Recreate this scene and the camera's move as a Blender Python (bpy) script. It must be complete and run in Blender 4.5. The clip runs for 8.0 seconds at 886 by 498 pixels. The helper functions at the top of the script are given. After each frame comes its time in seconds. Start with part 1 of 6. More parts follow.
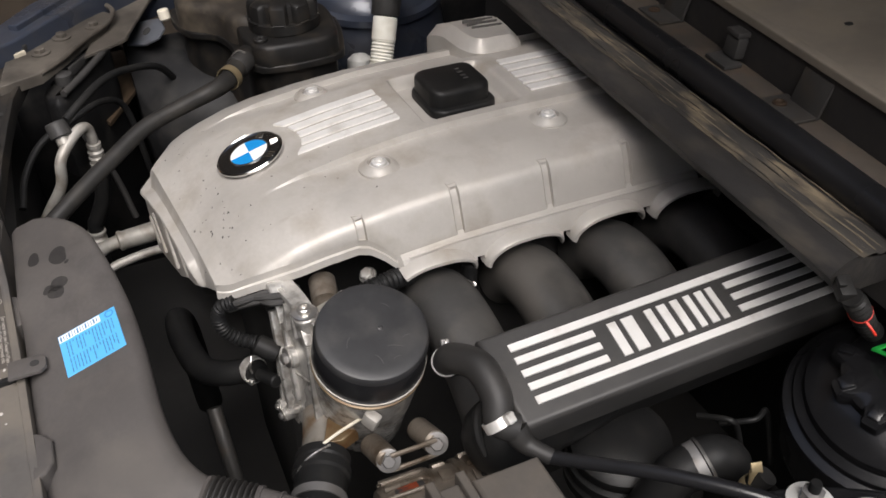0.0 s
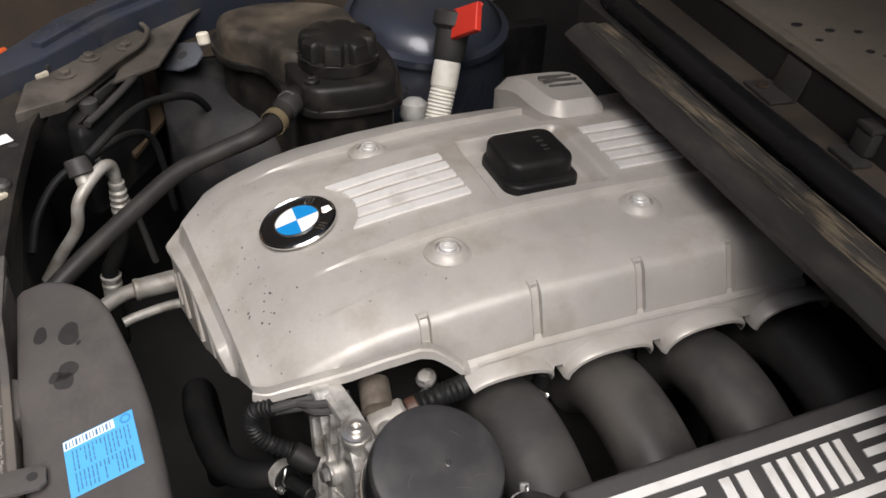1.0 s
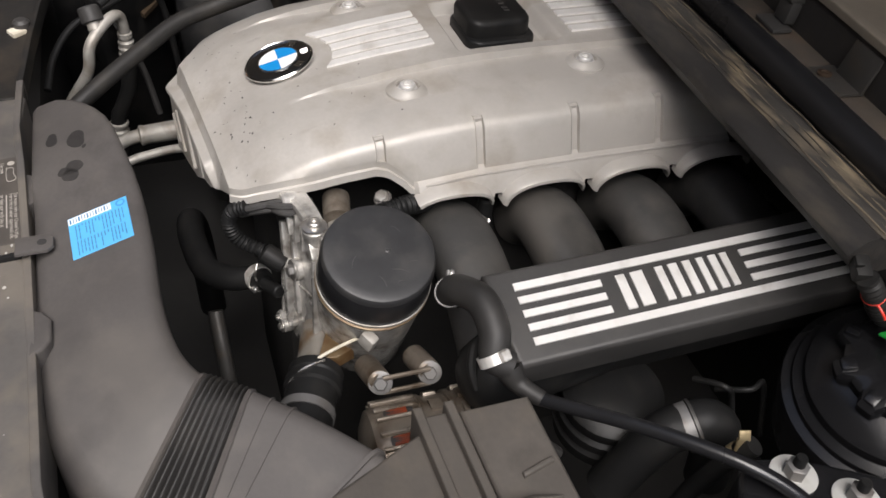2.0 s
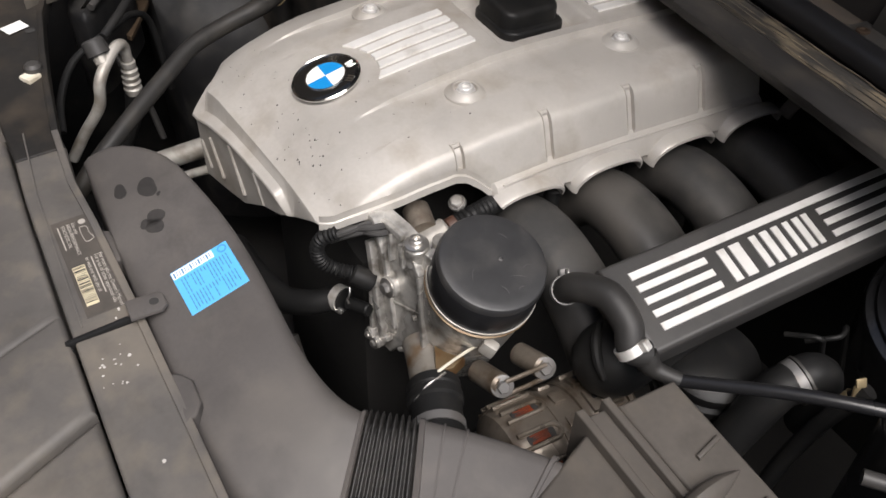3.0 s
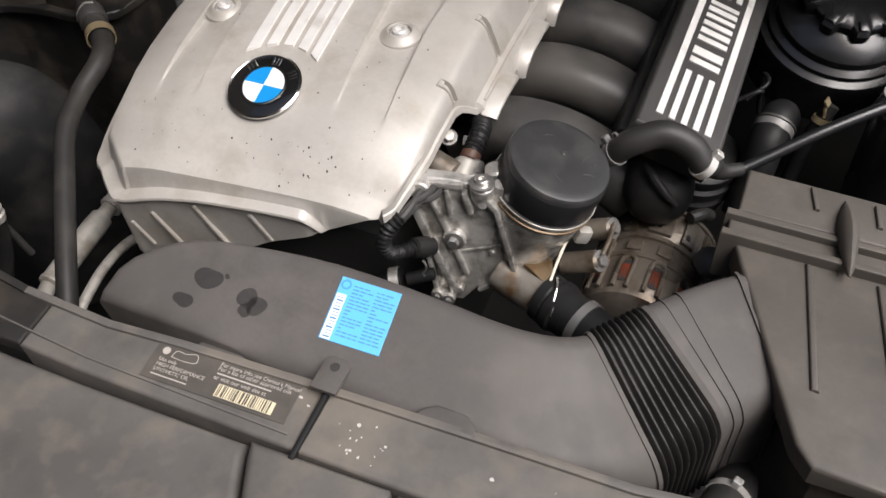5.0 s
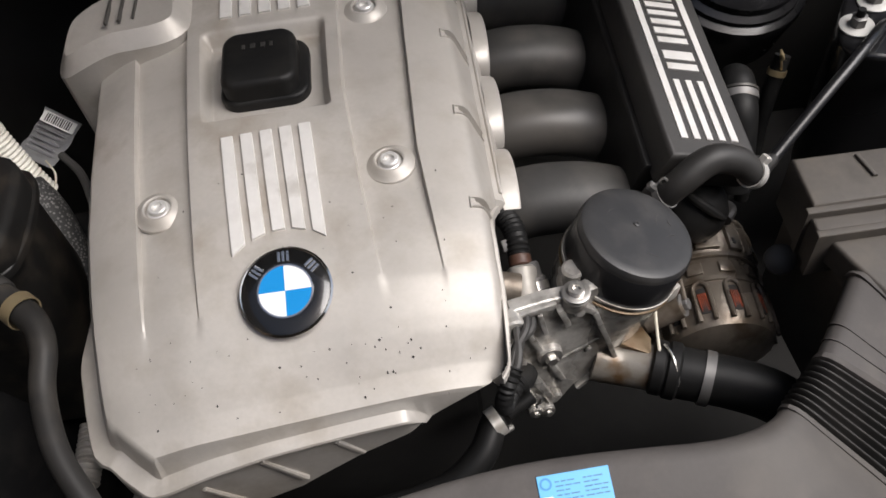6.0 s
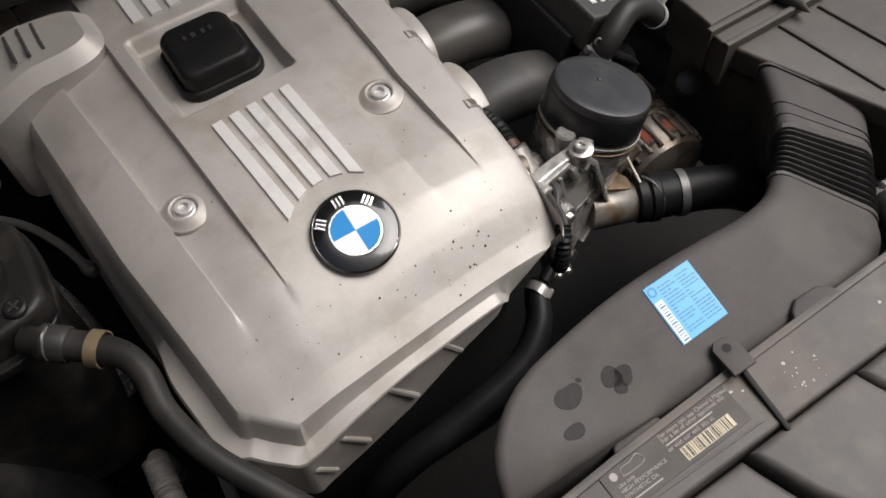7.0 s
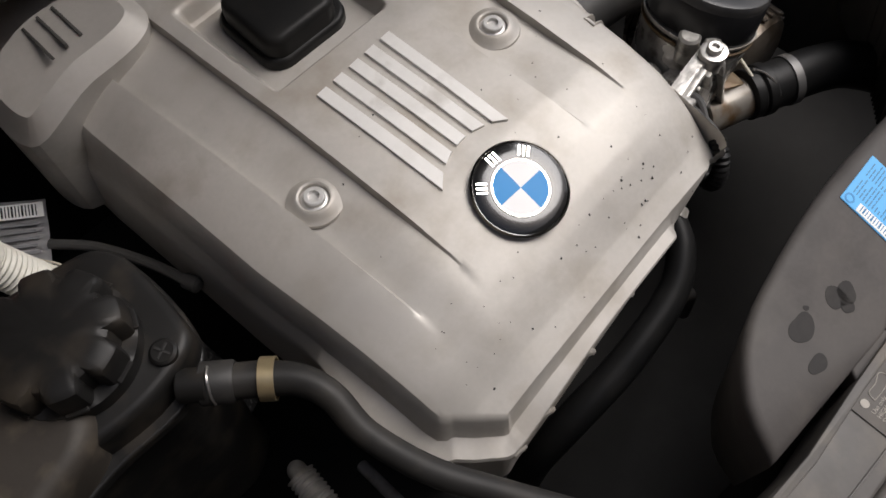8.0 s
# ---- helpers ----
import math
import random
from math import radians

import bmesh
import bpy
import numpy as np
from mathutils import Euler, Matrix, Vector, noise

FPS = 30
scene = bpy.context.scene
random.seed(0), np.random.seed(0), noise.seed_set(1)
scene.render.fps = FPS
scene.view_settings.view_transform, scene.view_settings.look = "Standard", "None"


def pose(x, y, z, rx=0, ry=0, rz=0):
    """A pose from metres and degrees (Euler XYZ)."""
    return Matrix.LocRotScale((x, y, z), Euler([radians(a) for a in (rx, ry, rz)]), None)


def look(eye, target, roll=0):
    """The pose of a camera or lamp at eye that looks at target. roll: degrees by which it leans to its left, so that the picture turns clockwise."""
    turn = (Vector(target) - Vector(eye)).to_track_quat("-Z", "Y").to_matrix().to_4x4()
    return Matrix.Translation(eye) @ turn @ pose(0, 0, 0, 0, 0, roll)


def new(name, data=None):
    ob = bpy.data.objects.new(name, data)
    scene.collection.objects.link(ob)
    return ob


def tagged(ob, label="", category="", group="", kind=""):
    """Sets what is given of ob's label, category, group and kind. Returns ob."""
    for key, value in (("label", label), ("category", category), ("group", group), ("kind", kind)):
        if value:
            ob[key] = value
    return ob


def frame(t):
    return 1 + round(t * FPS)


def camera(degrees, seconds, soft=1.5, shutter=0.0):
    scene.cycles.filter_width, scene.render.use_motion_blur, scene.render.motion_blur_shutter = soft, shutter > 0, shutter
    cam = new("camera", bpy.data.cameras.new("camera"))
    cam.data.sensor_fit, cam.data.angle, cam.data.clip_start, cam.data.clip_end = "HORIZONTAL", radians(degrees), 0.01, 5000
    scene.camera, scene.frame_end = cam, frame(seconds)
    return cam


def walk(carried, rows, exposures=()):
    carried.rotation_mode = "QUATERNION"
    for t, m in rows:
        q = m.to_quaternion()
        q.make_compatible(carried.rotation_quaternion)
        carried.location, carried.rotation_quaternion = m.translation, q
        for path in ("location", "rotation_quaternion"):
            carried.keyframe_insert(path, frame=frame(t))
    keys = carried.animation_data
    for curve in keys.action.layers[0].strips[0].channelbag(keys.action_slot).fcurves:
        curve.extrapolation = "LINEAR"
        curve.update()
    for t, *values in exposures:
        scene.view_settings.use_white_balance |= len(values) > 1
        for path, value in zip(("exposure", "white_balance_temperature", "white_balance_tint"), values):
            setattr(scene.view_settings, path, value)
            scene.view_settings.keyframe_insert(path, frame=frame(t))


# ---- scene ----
cam = camera(53.74, 8.0, 1.6)
PATH = [
    (0, (0.7704, -0.1179, 1.2390), (-0.1203, 0.2533, 0.5255), -1.97),
    (0.5, (0.7124, -0.1384, 1.2489), (-0.2097, 0.2043, 0.5617), -1.36),
    (1, (0.6203, -0.1218, 1.2321), (-0.2770, 0.2507, 0.5277), 2.40),
    (1.5, (0.6949, -0.1013, 1.2224), (-0.2108, 0.2196, 0.5036), 3.36),
    (2, (0.7713, -0.1135, 1.2277), (-0.0808, 0.2169, 0.4500), 4.31),
    (2.2, (0.7790, -0.1326, 1.2380), (-0.0607, 0.1786, 0.4392), 4.82),
    (3.3, (0.6439, -0.3225, 1.2580), (-0.0761, 0.1870, 0.4443), -0.08),
    (3.5, (0.6281, -0.3578, 1.2584), (-0.0678, 0.1867, 0.4464), -1.63),
    (4, (0.5857, -0.3848, 1.2500), (-0.0098, 0.2160, 0.3989), -0.35),
    (4.2, (0.5509, -0.3887, 1.2548), (-0.0065, 0.2260, 0.3878), -0.21),
    (5.3, (0.3364, -0.5173, 1.2905), (0.0908, 0.2150, 0.3721), -6.65),
    (5.5, (0.2736, -0.4789, 1.2907), (0.1062, 0.2595, 0.3596), -7.41),
    (6, (0.1239, -0.3593, 1.3234), (0.1104, 0.3457, 0.3523), -9.16),
    (6.5, (-0.0432, -0.3949, 1.3352), (0.1423, 0.2759, 0.3576), -7.27),
    (7, (-0.1216, -0.3636, 1.3554), (0.1860, 0.2077, 0.3459), -5.43),
    (7.5, (-0.1245, -0.2633, 1.3404), (0.1333, 0.2501, 0.2868), -11.76),
    (8, (-0.2283, -0.1858, 1.3167), (0.1105, 0.2166, 0.2381), -5.53),
]
EXPOSURES = [(0.0, 0.25), (1.0, 0.2), (2.0, 0.25), (3.5, 0.45), (4.0, 0.52), (5.5, 0.45), (6.0, 0.23), (6.5, 0.09), (7.5, -0.10), (8.0, -0.16)]
walk(cam, [(t, look(eye, target, roll)) for t, eye, target, roll in PATH], EXPOSURES)

# ---------- light ----------
world = bpy.data.worlds.new("overcast_sky")
scene.world = world
world.use_nodes = True
wn, wl = world.node_tree.nodes, world.node_tree.links
sky = wn.new("ShaderNodeTexSky")
sky.sky_type, sky.sun_disc = "NISHITA", False
sky.sun_elevation, sky.sun_rotation = radians(59), radians(115)
sky.air_density, sky.dust_density, sky.ozone_density = 1.0, 4.0, 1.0
wl.new(sky.outputs[0], wn["Background"].inputs[0])
wn["Background"].inputs[1].default_value = 0.092

sun_data = bpy.data.lights.new("sun", "SUN")
sun_data.energy, sun_data.angle, sun_data.color = 3.8, radians(45), (1.0, 0.962, 0.952)
sun = new("sun", sun_data)
sun.matrix_world = look((1.45, -0.05, 2.75), (0.1, 0.1, 0.75))


# ---------- materials ----------
def material(name, color, rough=0.5, metal=0.0, vary=0.15, grain=60.0, bump=0.1, dirt=None, dirt_amount=0.0, dirt_scale=6.0,
             rough_vary=0.1, coat=0.0, stretch=None, speckle=None, grime=0.35, spec=0.5):
    """A principled surface with variation at two scales, fine relief and optional dirt patches."""
    m = bpy.data.materials.new(name)
    m.use_nodes = True
    n, l = m.node_tree.nodes, m.node_tree.links
    p = n["Principled BSDF"]
    p.inputs["Metallic"].default_value = metal
    p.inputs["Coat Weight"].default_value = coat
    p.inputs["Specular IOR Level"].default_value = spec
    where = n.new("ShaderNodeTexCoord").outputs["Object"]
    if stretch:
        scaled = n.new("ShaderNodeMapping")
        scaled.inputs["Scale"].default_value = stretch
        l.new(where, scaled.inputs["Vector"])
        where = scaled.outputs["Vector"]

    def noise_node(scale, detail=4.0):
        t = n.new("ShaderNodeTexNoise")
        t.inputs["Scale"].default_value, t.inputs["Detail"].default_value = scale, detail
        l.new(where, t.inputs["Vector"])
        return t.outputs["Fac"]

    def ramp(fac, a, b, lo, hi):
        r = n.new("ShaderNodeMapRange")
        r.inputs[1].default_value, r.inputs[2].default_value = a, b
        r.inputs[3].default_value, r.inputs[4].default_value = lo, hi
        l.new(fac, r.inputs[0])
        return r.outputs[0]

    def blend(fac, a, b):
        x = n.new("ShaderNodeMix")
        x.data_type = "RGBA"
        for socket, value in ((x.inputs[6], a), (x.inputs[7], b)):
            if isinstance(value, tuple):
                socket.default_value = (*value, 1)
            else:
                l.new(value, socket)
        l.new(fac, x.inputs[0])
        return x.outputs[2]

    big, fine = noise_node(7.0), noise_node(grain, 6.0)
    dark = tuple(c * (1 - vary) for c in color)
    light = tuple(min(1, c * (1 + vary)) for c in color)
    tone = blend(ramp(big, 0.3, 0.7, 0, 1), dark, light)
    tone = blend(ramp(fine, 0.35, 0.75, 0, 0.35), tone, dark)
    if dirt:
        tone = blend(ramp(noise_node(dirt_scale, 8.0), 0.62 - 0.25 * dirt_amount, 0.78 - 0.2 * dirt_amount, 0, min(1.0, 0.3 + dirt_amount)), tone, dirt)
    if dirt and grime:
        tone = blend(ramp(noise_node(38.0, 9.0), 0.50, 0.74, 0, grime), tone, dirt)
        tone = blend(ramp(noise_node(21.0, 7.0), 0.56, 0.72, 0, grime * 0.8), tone, tuple(c * 0.45 for c in color))
    if speckle:
        v = n.new("ShaderNodeTexVoronoi")
        v.inputs["Scale"].default_value = speckle[1]
        l.new(where, v.inputs["Vector"])
        tone = blend(ramp(v.outputs["Distance"], speckle[2], speckle[2] * 1.6, 1, 0), tone, speckle[0])
    l.new(tone, p.inputs["Base Color"])
    l.new(ramp(big, 0.3, 0.7, rough - rough_vary, min(1, rough + rough_vary)), p.inputs["Roughness"])
    if bump:
        b = n.new("ShaderNodeBump")
        b.inputs["Strength"].default_value, b.inputs["Distance"].default_value = bump, 0.001
        l.new(fine, b.inputs["Height"])
        l.new(b.outputs[0], p.inputs["Normal"])
    return m


SILVER = material("silver_paint", (0.47, 0.445, 0.41), 0.45, 0.22, 0.13, 260, 0.06, (0.23, 0.185, 0.13), 0.24, 14.0, rough_vary=0.13, grime=0.20)
STRIPE = material("bright_silver", (0.70, 0.685, 0.66), 0.42, 0.15, 0.08, 180, 0.08, (0.34, 0.31, 0.27), 0.16, 40.0, grime=0.18)
BLACK = material("black_plastic", (0.040, 0.0385, 0.037), 0.50, 0.0, 0.2, 220, 0.12, (0.07, 0.064, 0.058), 0.18, 9.0, spec=0.4)
RUNNER = material("runner_plastic", (0.043, 0.042, 0.0405), 0.50, 0.0, 0.2, 260, 0.08, (0.10, 0.092, 0.082), 0.38, 9.0, rough_vary=0.14, spec=0.4, grime=0.45)
DUCT = material("grey_black_plastic", (0.0775, 0.071, 0.0675), 0.60, 0.0, 0.18, 300, 0.08, (0.115, 0.104, 0.093), 0.40, 6.0, rough_vary=0.14, spec=0.28, grime=0.42)
DUSTY = material("dusty_plastic", (0.100, 0.093, 0.087), 0.56, 0.0, 0.25, 200, 0.12, (0.17, 0.147, 0.118), 0.50, 7.0, rough_vary=0.14, spec=0.38, grime=0.5)
AIRBOX = material("airbox_plastic", (0.076, 0.0675, 0.059), 0.52, 0.0, 0.22, 200, 0.14, (0.115, 0.098, 0.078), 0.46, 9.0, rough_vary=0.14, spec=0.38, grime=0.45)
GLOSS = material("gloss_black", (0.012, 0.012, 0.013), 0.28, 0.0, 0.2, 120, 0.02)
CAPTOP = material("filter_cap_black", (0.028, 0.028, 0.029), 0.36, 0.0, 0.3, 150, 0.06, (0.085, 0.080, 0.074), 0.26, 24.0, rough_vary=0.16, grime=0.4)
RUBBER = material("rubber", (0.024, 0.023, 0.022), 0.5, 0.0, 0.2, 160, 0.12, (0.06, 0.055, 0.05), 0.2, 10.0, spec=0.38)
HOSE = material("coolant_hose", (0.021, 0.020, 0.019), 0.5, 0.0, 0.2, 160, 0.12, (0.06, 0.053, 0.044), 0.36, 14.0, spec=0.22)
ALU = material("cast_aluminium", (0.56, 0.543, 0.51), 0.27, 0.55, 0.35, 150, 0.8, (0.10, 0.083, 0.064), 0.46, 70.0, rough_vary=0.2, grime=0.6)
ALTO = material("alternator_casting", (0.215, 0.185, 0.152), 0.38, 0.5, 0.3, 140, 0.6, (0.08, 0.058, 0.038), 0.62, 40.0, rough_vary=0.2, grime=0.5)
STEEL = material("zinc_steel", (0.62, 0.60, 0.57), 0.3, 0.9, 0.12, 90, 0.15, (0.2, 0.17, 0.13), 0.25, 40.0)
ZINC = material("grey_steel", (0.20, 0.195, 0.19), 0.5, 0.5, 0.2, 90, 0.2, (0.12, 0.09, 0.06), 0.3, 30.0)
BRASS = material("brass", (0.62, 0.50, 0.30), 0.38, 0.8, 0.12, 80, 0.1, (0.3, 0.22, 0.12), 0.3, 40.0)
RUSTY = material("stained_aluminium", (0.17, 0.118, 0.062), 0.36, 0.3, 0.3, 60, 0.3, (0.10, 0.05, 0.02), 0.6, 50.0)
COPPER = material("copper_winding", (0.32, 0.062, 0.024), 0.40, 0.5, 0.25, 60, 0.3, (0.06, 0.03, 0.02), 0.4, 60.0)
BEAM = material("weathered_seal", (0.026, 0.024, 0.0225), 0.65, 0.0, 0.4, 160, 0.5, (0.08, 0.068, 0.052), 0.25, 30.0, stretch=(0.45, 1.5, 1.0), grime=0.30)
COWL = material("cowl_plastic", (0.030, 0.028, 0.027), 0.6, 0.0, 0.2, 120, 0.2, (0.055, 0.046, 0.037), 0.34, 9.0, spec=0.3)
LEDGE = material("rusty_ledge", (0.062, 0.051, 0.040), 0.8, 0.0, 0.4, 90, 0.35, (0.085, 0.055, 0.032), 0.4, 22.0, grime=0.4)
COWLDUST = material("dusty_cowl", (0.170, 0.146, 0.116), 0.85, 0.0, 0.3, 90, 0.35, (0.16, 0.135, 0.10), 0.5, 14.0)
BODY = material("blue_paint", (0.040, 0.047, 0.066), 0.35, 0.2, 0.15, 80, 0.03, (0.07, 0.065, 0.06), 0.35, 9.0, coat=0.3)
METALDIRT = material("dusty_metal", (0.092, 0.080, 0.066), 0.65, 0.1, 0.35, 90, 0.3, (0.04, 0.034, 0.028), 0.6, 24.0, grime=0.5)
LINER = material("inner_wing", (0.010, 0.010, 0.0105), 0.5, 0.0, 0.35, 60, 0.25, (0.034, 0.032, 0.029), 0.40, 16.0, spec=0.16)
DARK = material("engine_depth", (0.036, 0.035, 0.034), 0.8, 0.0, 0.3, 50, 0.1, spec=0.2)
CREAM = material("cream_plastic", (0.72, 0.67, 0.55), 0.5, 0.0, 0.15, 60, 0.1, (0.25, 0.2, 0.13), 0.4, 24.0)
RED = material("red_plastic", (0.75, 0.05, 0.03), 0.4, 0.0, 0.08, 60, 0.05)
GREEN = material("green_plastic", (0.02, 0.40, 0.06), 0.4, 0.0, 0.08, 60, 0.05)
BLUE = material("label_blue", (0.10, 0.42, 0.80), 0.42, 0.0, 0.05, 200, 0.02)
INK = material("label_ink", (0.055, 0.26, 0.56), 0.5, 0.0, 0.05, 100, 0.0)
PAPER = material("label_white", (0.80, 0.80, 0.78), 0.5, 0.0, 0.04, 100, 0.0)
LOGOBLUE = material("badge_blue", (0.010, 0.25, 0.62), 0.35, 0.0, 0.03, 60, 0.0, spec=0.25)
LOGOWHITE = material("badge_white", (0.85, 0.85, 0.85), 0.35, 0.0, 0.03, 60, 0.0, spec=0.25)
BADGE = material("badge_black", (0.008, 0.008, 0.008), 0.2, 0.0, 0.1, 60, 0.0, coat=0.6)
CHROME = material("chrome", (0.80, 0.79, 0.76), 0.15, 1.0, 0.03, 60, 0.0)
PRINT = material("worn_print", (0.40, 0.37, 0.33), 0.7, 0.0, 0.3, 300, 0.0)
BARCODE = material("barcode_paper", (0.62, 0.55, 0.38), 0.6, 0.0, 0.08, 200, 0.0)
SPOT = material("oil_spot", (0.030, 0.028, 0.027), 0.5, 0.0, 0.1, 100, 0.0)
CHIP = material("paint_chip", (0.45, 0.43, 0.40), 0.6, 0.0, 0.1, 200, 0.0)
TANK = material("expansion_tank_plastic", (0.012, 0.0115, 0.011), 0.42, 0.0, 0.25, 120, 0.16, (0.055, 0.045, 0.034), 0.40, 13.0, spec=0.28, grime=0.5)
TANKDUST = material("dusty_tank_plastic", (0.040, 0.034, 0.028), 0.6, 0.0, 0.3, 140, 0.16, (0.135, 0.110, 0.080), 0.55, 11.0, spec=0.3, grime=0.5)
UNSEENWALL = material("unseen_wall_brown", (0.045, 0.033, 0.022), 0.9, 0.0, 0.3, 20, 0.2)
CONCRETE = material("muddy_ground", (0.10, 0.078, 0.055), 0.9, 0.0, 0.3, 20, 0.3, (0.05, 0.04, 0.03), 0.5, 4.0)
BROWNP = material("brown_panel_paint", (0.060, 0.038, 0.020), 0.7, 0.0, 0.35, 60, 0.3, (0.03, 0.02, 0.012), 0.5, 14.0)
BLUEGREY = material("bare_steel", (0.11, 0.118, 0.135), 0.45, 0.3, 0.25, 60, 0.2, (0.05, 0.04, 0.03), 0.4, 30.0)
STAINED = material("oily_neck_casting", (0.28, 0.258, 0.225), 0.42, 0.35, 0.3, 120, 0.4, (0.12, 0.068, 0.028), 0.66, 36.0, grime=0.5)
# Near-black for rubber and plastic; on sheltered parts it also paints the shade.
DEEP = material("black_rubber_and_shade", (0.0125, 0.0125, 0.0125), 0.48, 0.0, 0.3, 140, 0.15, (0.030, 0.028, 0.025), 0.2, 14.0, spec=0.2)
LABELINK = material("faded_blue_print", (0.055, 0.19, 0.37), 0.5, 0.0, 0.2, 200, 0.0)
SCRATCH = material("scratched_black", (0.062, 0.060, 0.058), 0.6, 0.0, 0.2, 200, 0.0)
DRIEDOIL = material("dried_oil", (0.030, 0.028, 0.027), 0.65, 0.0, 0.25, 200, 0.1, (0.05, 0.046, 0.042), 0.3, 60.0, spec=0.25)
FILLERWHITE = material("white_filler_plastic", (0.80, 0.78, 0.70), 0.5, 0.0, 0.1, 60, 0.1, (0.4, 0.35, 0.25), 0.2, 24.0)
SLOTGREY = material("shaded_slot", (0.065, 0.061, 0.056), 0.6, 0.0, 0.15, 100, 0.0)
CORNER = material("dark_corner_plastic", (0.0165, 0.0155, 0.0145), 0.6, 0.0, 0.35, 120, 0.3, (0.050, 0.040, 0.030), 0.35, 18.0, spec=0.22, grime=0.4)
NOTICE = material("notice_sheet", (0.062, 0.055, 0.048), 0.6, 0.0, 0.25, 200, 0.1, (0.10, 0.085, 0.07), 0.4, 30.0)
PALEALU = material("dull_aluminium", (0.42, 0.40, 0.365), 0.5, 0.35, 0.2, 120, 0.3, (0.17, 0.145, 0.11), 0.5, 30.0, grime=0.5)
CLAMPMETAL = material("clamp_band", (0.72, 0.70, 0.66), 0.36, 0.55, 0.15, 90, 0.15, (0.25, 0.2, 0.14), 0.3, 60.0)
BOLTHEAD = material("bolt_head", (0.72, 0.71, 0.69), 0.34, 0.35, 0.1, 90, 0.1, (0.3, 0.27, 0.22), 0.2, 60.0)
PALEZINC = material("pale_zinc", (0.55, 0.545, 0.52), 0.55, 0.3, 0.15, 90, 0.1, (0.3, 0.28, 0.24), 0.25, 30.0)
ZINCDARK = material("dull_clip_steel", (0.075, 0.072, 0.068), 0.45, 0.5, 0.25, 90, 0.2, (0.10, 0.075, 0.05), 0.35, 30.0)
RUSTDARK = material("rusty_screw", (0.050, 0.032, 0.020), 0.6, 0.4, 0.3, 90, 0.2)
TAGPAPER = material("worn_tag_paper", (0.36, 0.36, 0.37), 0.6, 0.0, 0.25, 60, 0.3, (0.12, 0.12, 0.12), 0.3, 60.0)
TAGINK = material("tag_ink", (0.16, 0.16, 0.17), 0.6, 0.0, 0.2, 60, 0.0)
STRAP = material("strap_plastic", (0.060, 0.058, 0.056), 0.45, 0.0, 0.2, 100, 0.1)
WOVEN = material("woven_sleeve", (0.030, 0.030, 0.030), 0.6, 0.0, 0.2, 300, 0.4, speckle=((0.17, 0.165, 0.16), 330.0, 0.28))


# ---------- mesh helpers ----------
def V(*p):
    return Vector(p)


def link(name, bm, mat, parent=None, label="", sharp=35.0):
    bmesh.ops.recalc_face_normals(bm, faces=bm.faces[:])
    me = bpy.data.meshes.new(name)
    bm.to_mesh(me)
    bm.free()
    for poly in me.polygons:
        poly.use_smooth = True
    me.set_sharp_from_angle(angle=radians(sharp))
    if mat:
        me.materials.append(mat)
    ob = new(name, me)
    if parent:
        ob.parent = parent
    if label:
        ob["label"] = label
    return ob


def part(name, bm, mat, parent, label="", sharp=35.0):
    return link(name, bm, mat, parent, label, sharp)


def thing(name, label, category, group="", kind=""):
    return tagged(new(name), label, category, group, kind)


def loft(rings, closed=True, caps=(True, True), bm=None):
    """A skin over rings of points, all of one length."""
    bm = bm or bmesh.new()
    rows = [[bm.verts.new(p) for p in ring] for ring in rings]
    count = len(rows[0])
    for a, b in zip(rows, rows[1:]):
        for i in range(count if closed else count - 1):
            j = (i + 1) % count
            bm.faces.new((a[i], a[j], b[j], b[i]))
    if caps[0]:
        bm.faces.new(rows[0])
    if caps[1]:
        bm.faces.new(rows[-1][::-1])
    return bm


def spline(points, steps=8):
    """A smooth line through the points (Catmull-Rom)."""
    p = [Vector(q) for q in points]
    p = [2 * p[0] - p[1], *p, 2 * p[-1] - p[-2]]
    out = []
    for a, b, c, d in zip(p, p[1:], p[2:], p[3:]):
        for k in range(steps):
            t = k / steps
            out.append(0.5 * (2 * b + (c - a) * t + (2 * a - 5 * b + 4 * c - d) * t * t + (3 * b - a - 3 * c + d) * t ** 3))
    out.append(p[-2])
    return out


def tube(points, radius, seg=14, steps=8, bm=None, caps=True, wave=None):
    """A round tube along a smooth line. radius: one number, or one for each point. wave: (depth, pitch in metres) of corrugations."""
    line = spline(points, steps)
    if wave:
        dense = [line[0]]
        for q in line[1:]:
            gap = (q - dense[-1]).length
            parts = max(1, int(gap / (wave[1] / 4)))
            start = dense[-1].copy()
            dense += [start.lerp(q, (k + 1) / parts) for k in range(parts)]
        line = dense
    count = len(line)
    if not isinstance(radius, (tuple, list)):
        radius = [radius] * len(points)
    at = np.interp(np.linspace(0, len(radius) - 1, count), range(len(radius)), radius)
    side = None
    rings, run = [], 0.0
    for i, q in enumerate(line):
        way = (line[min(i + 1, count - 1)] - line[max(i - 1, 0)]).normalized()
        if side is None:
            side = way.orthogonal().normalized()
        side = (side - way * side.dot(way)).normalized()
        up = way.cross(side)
        run += (q - line[i - 1]).length if i else 0
        r = float(at[i]) + (wave[0] * math.sin(2 * math.pi * run / wave[1]) if wave else 0)
        rings.append([q + r * (math.cos(2 * math.pi * k / seg) * side + math.sin(2 * math.pi * k / seg) * up) for k in range(seg)])
    return loft(rings, True, (caps, caps), bm)


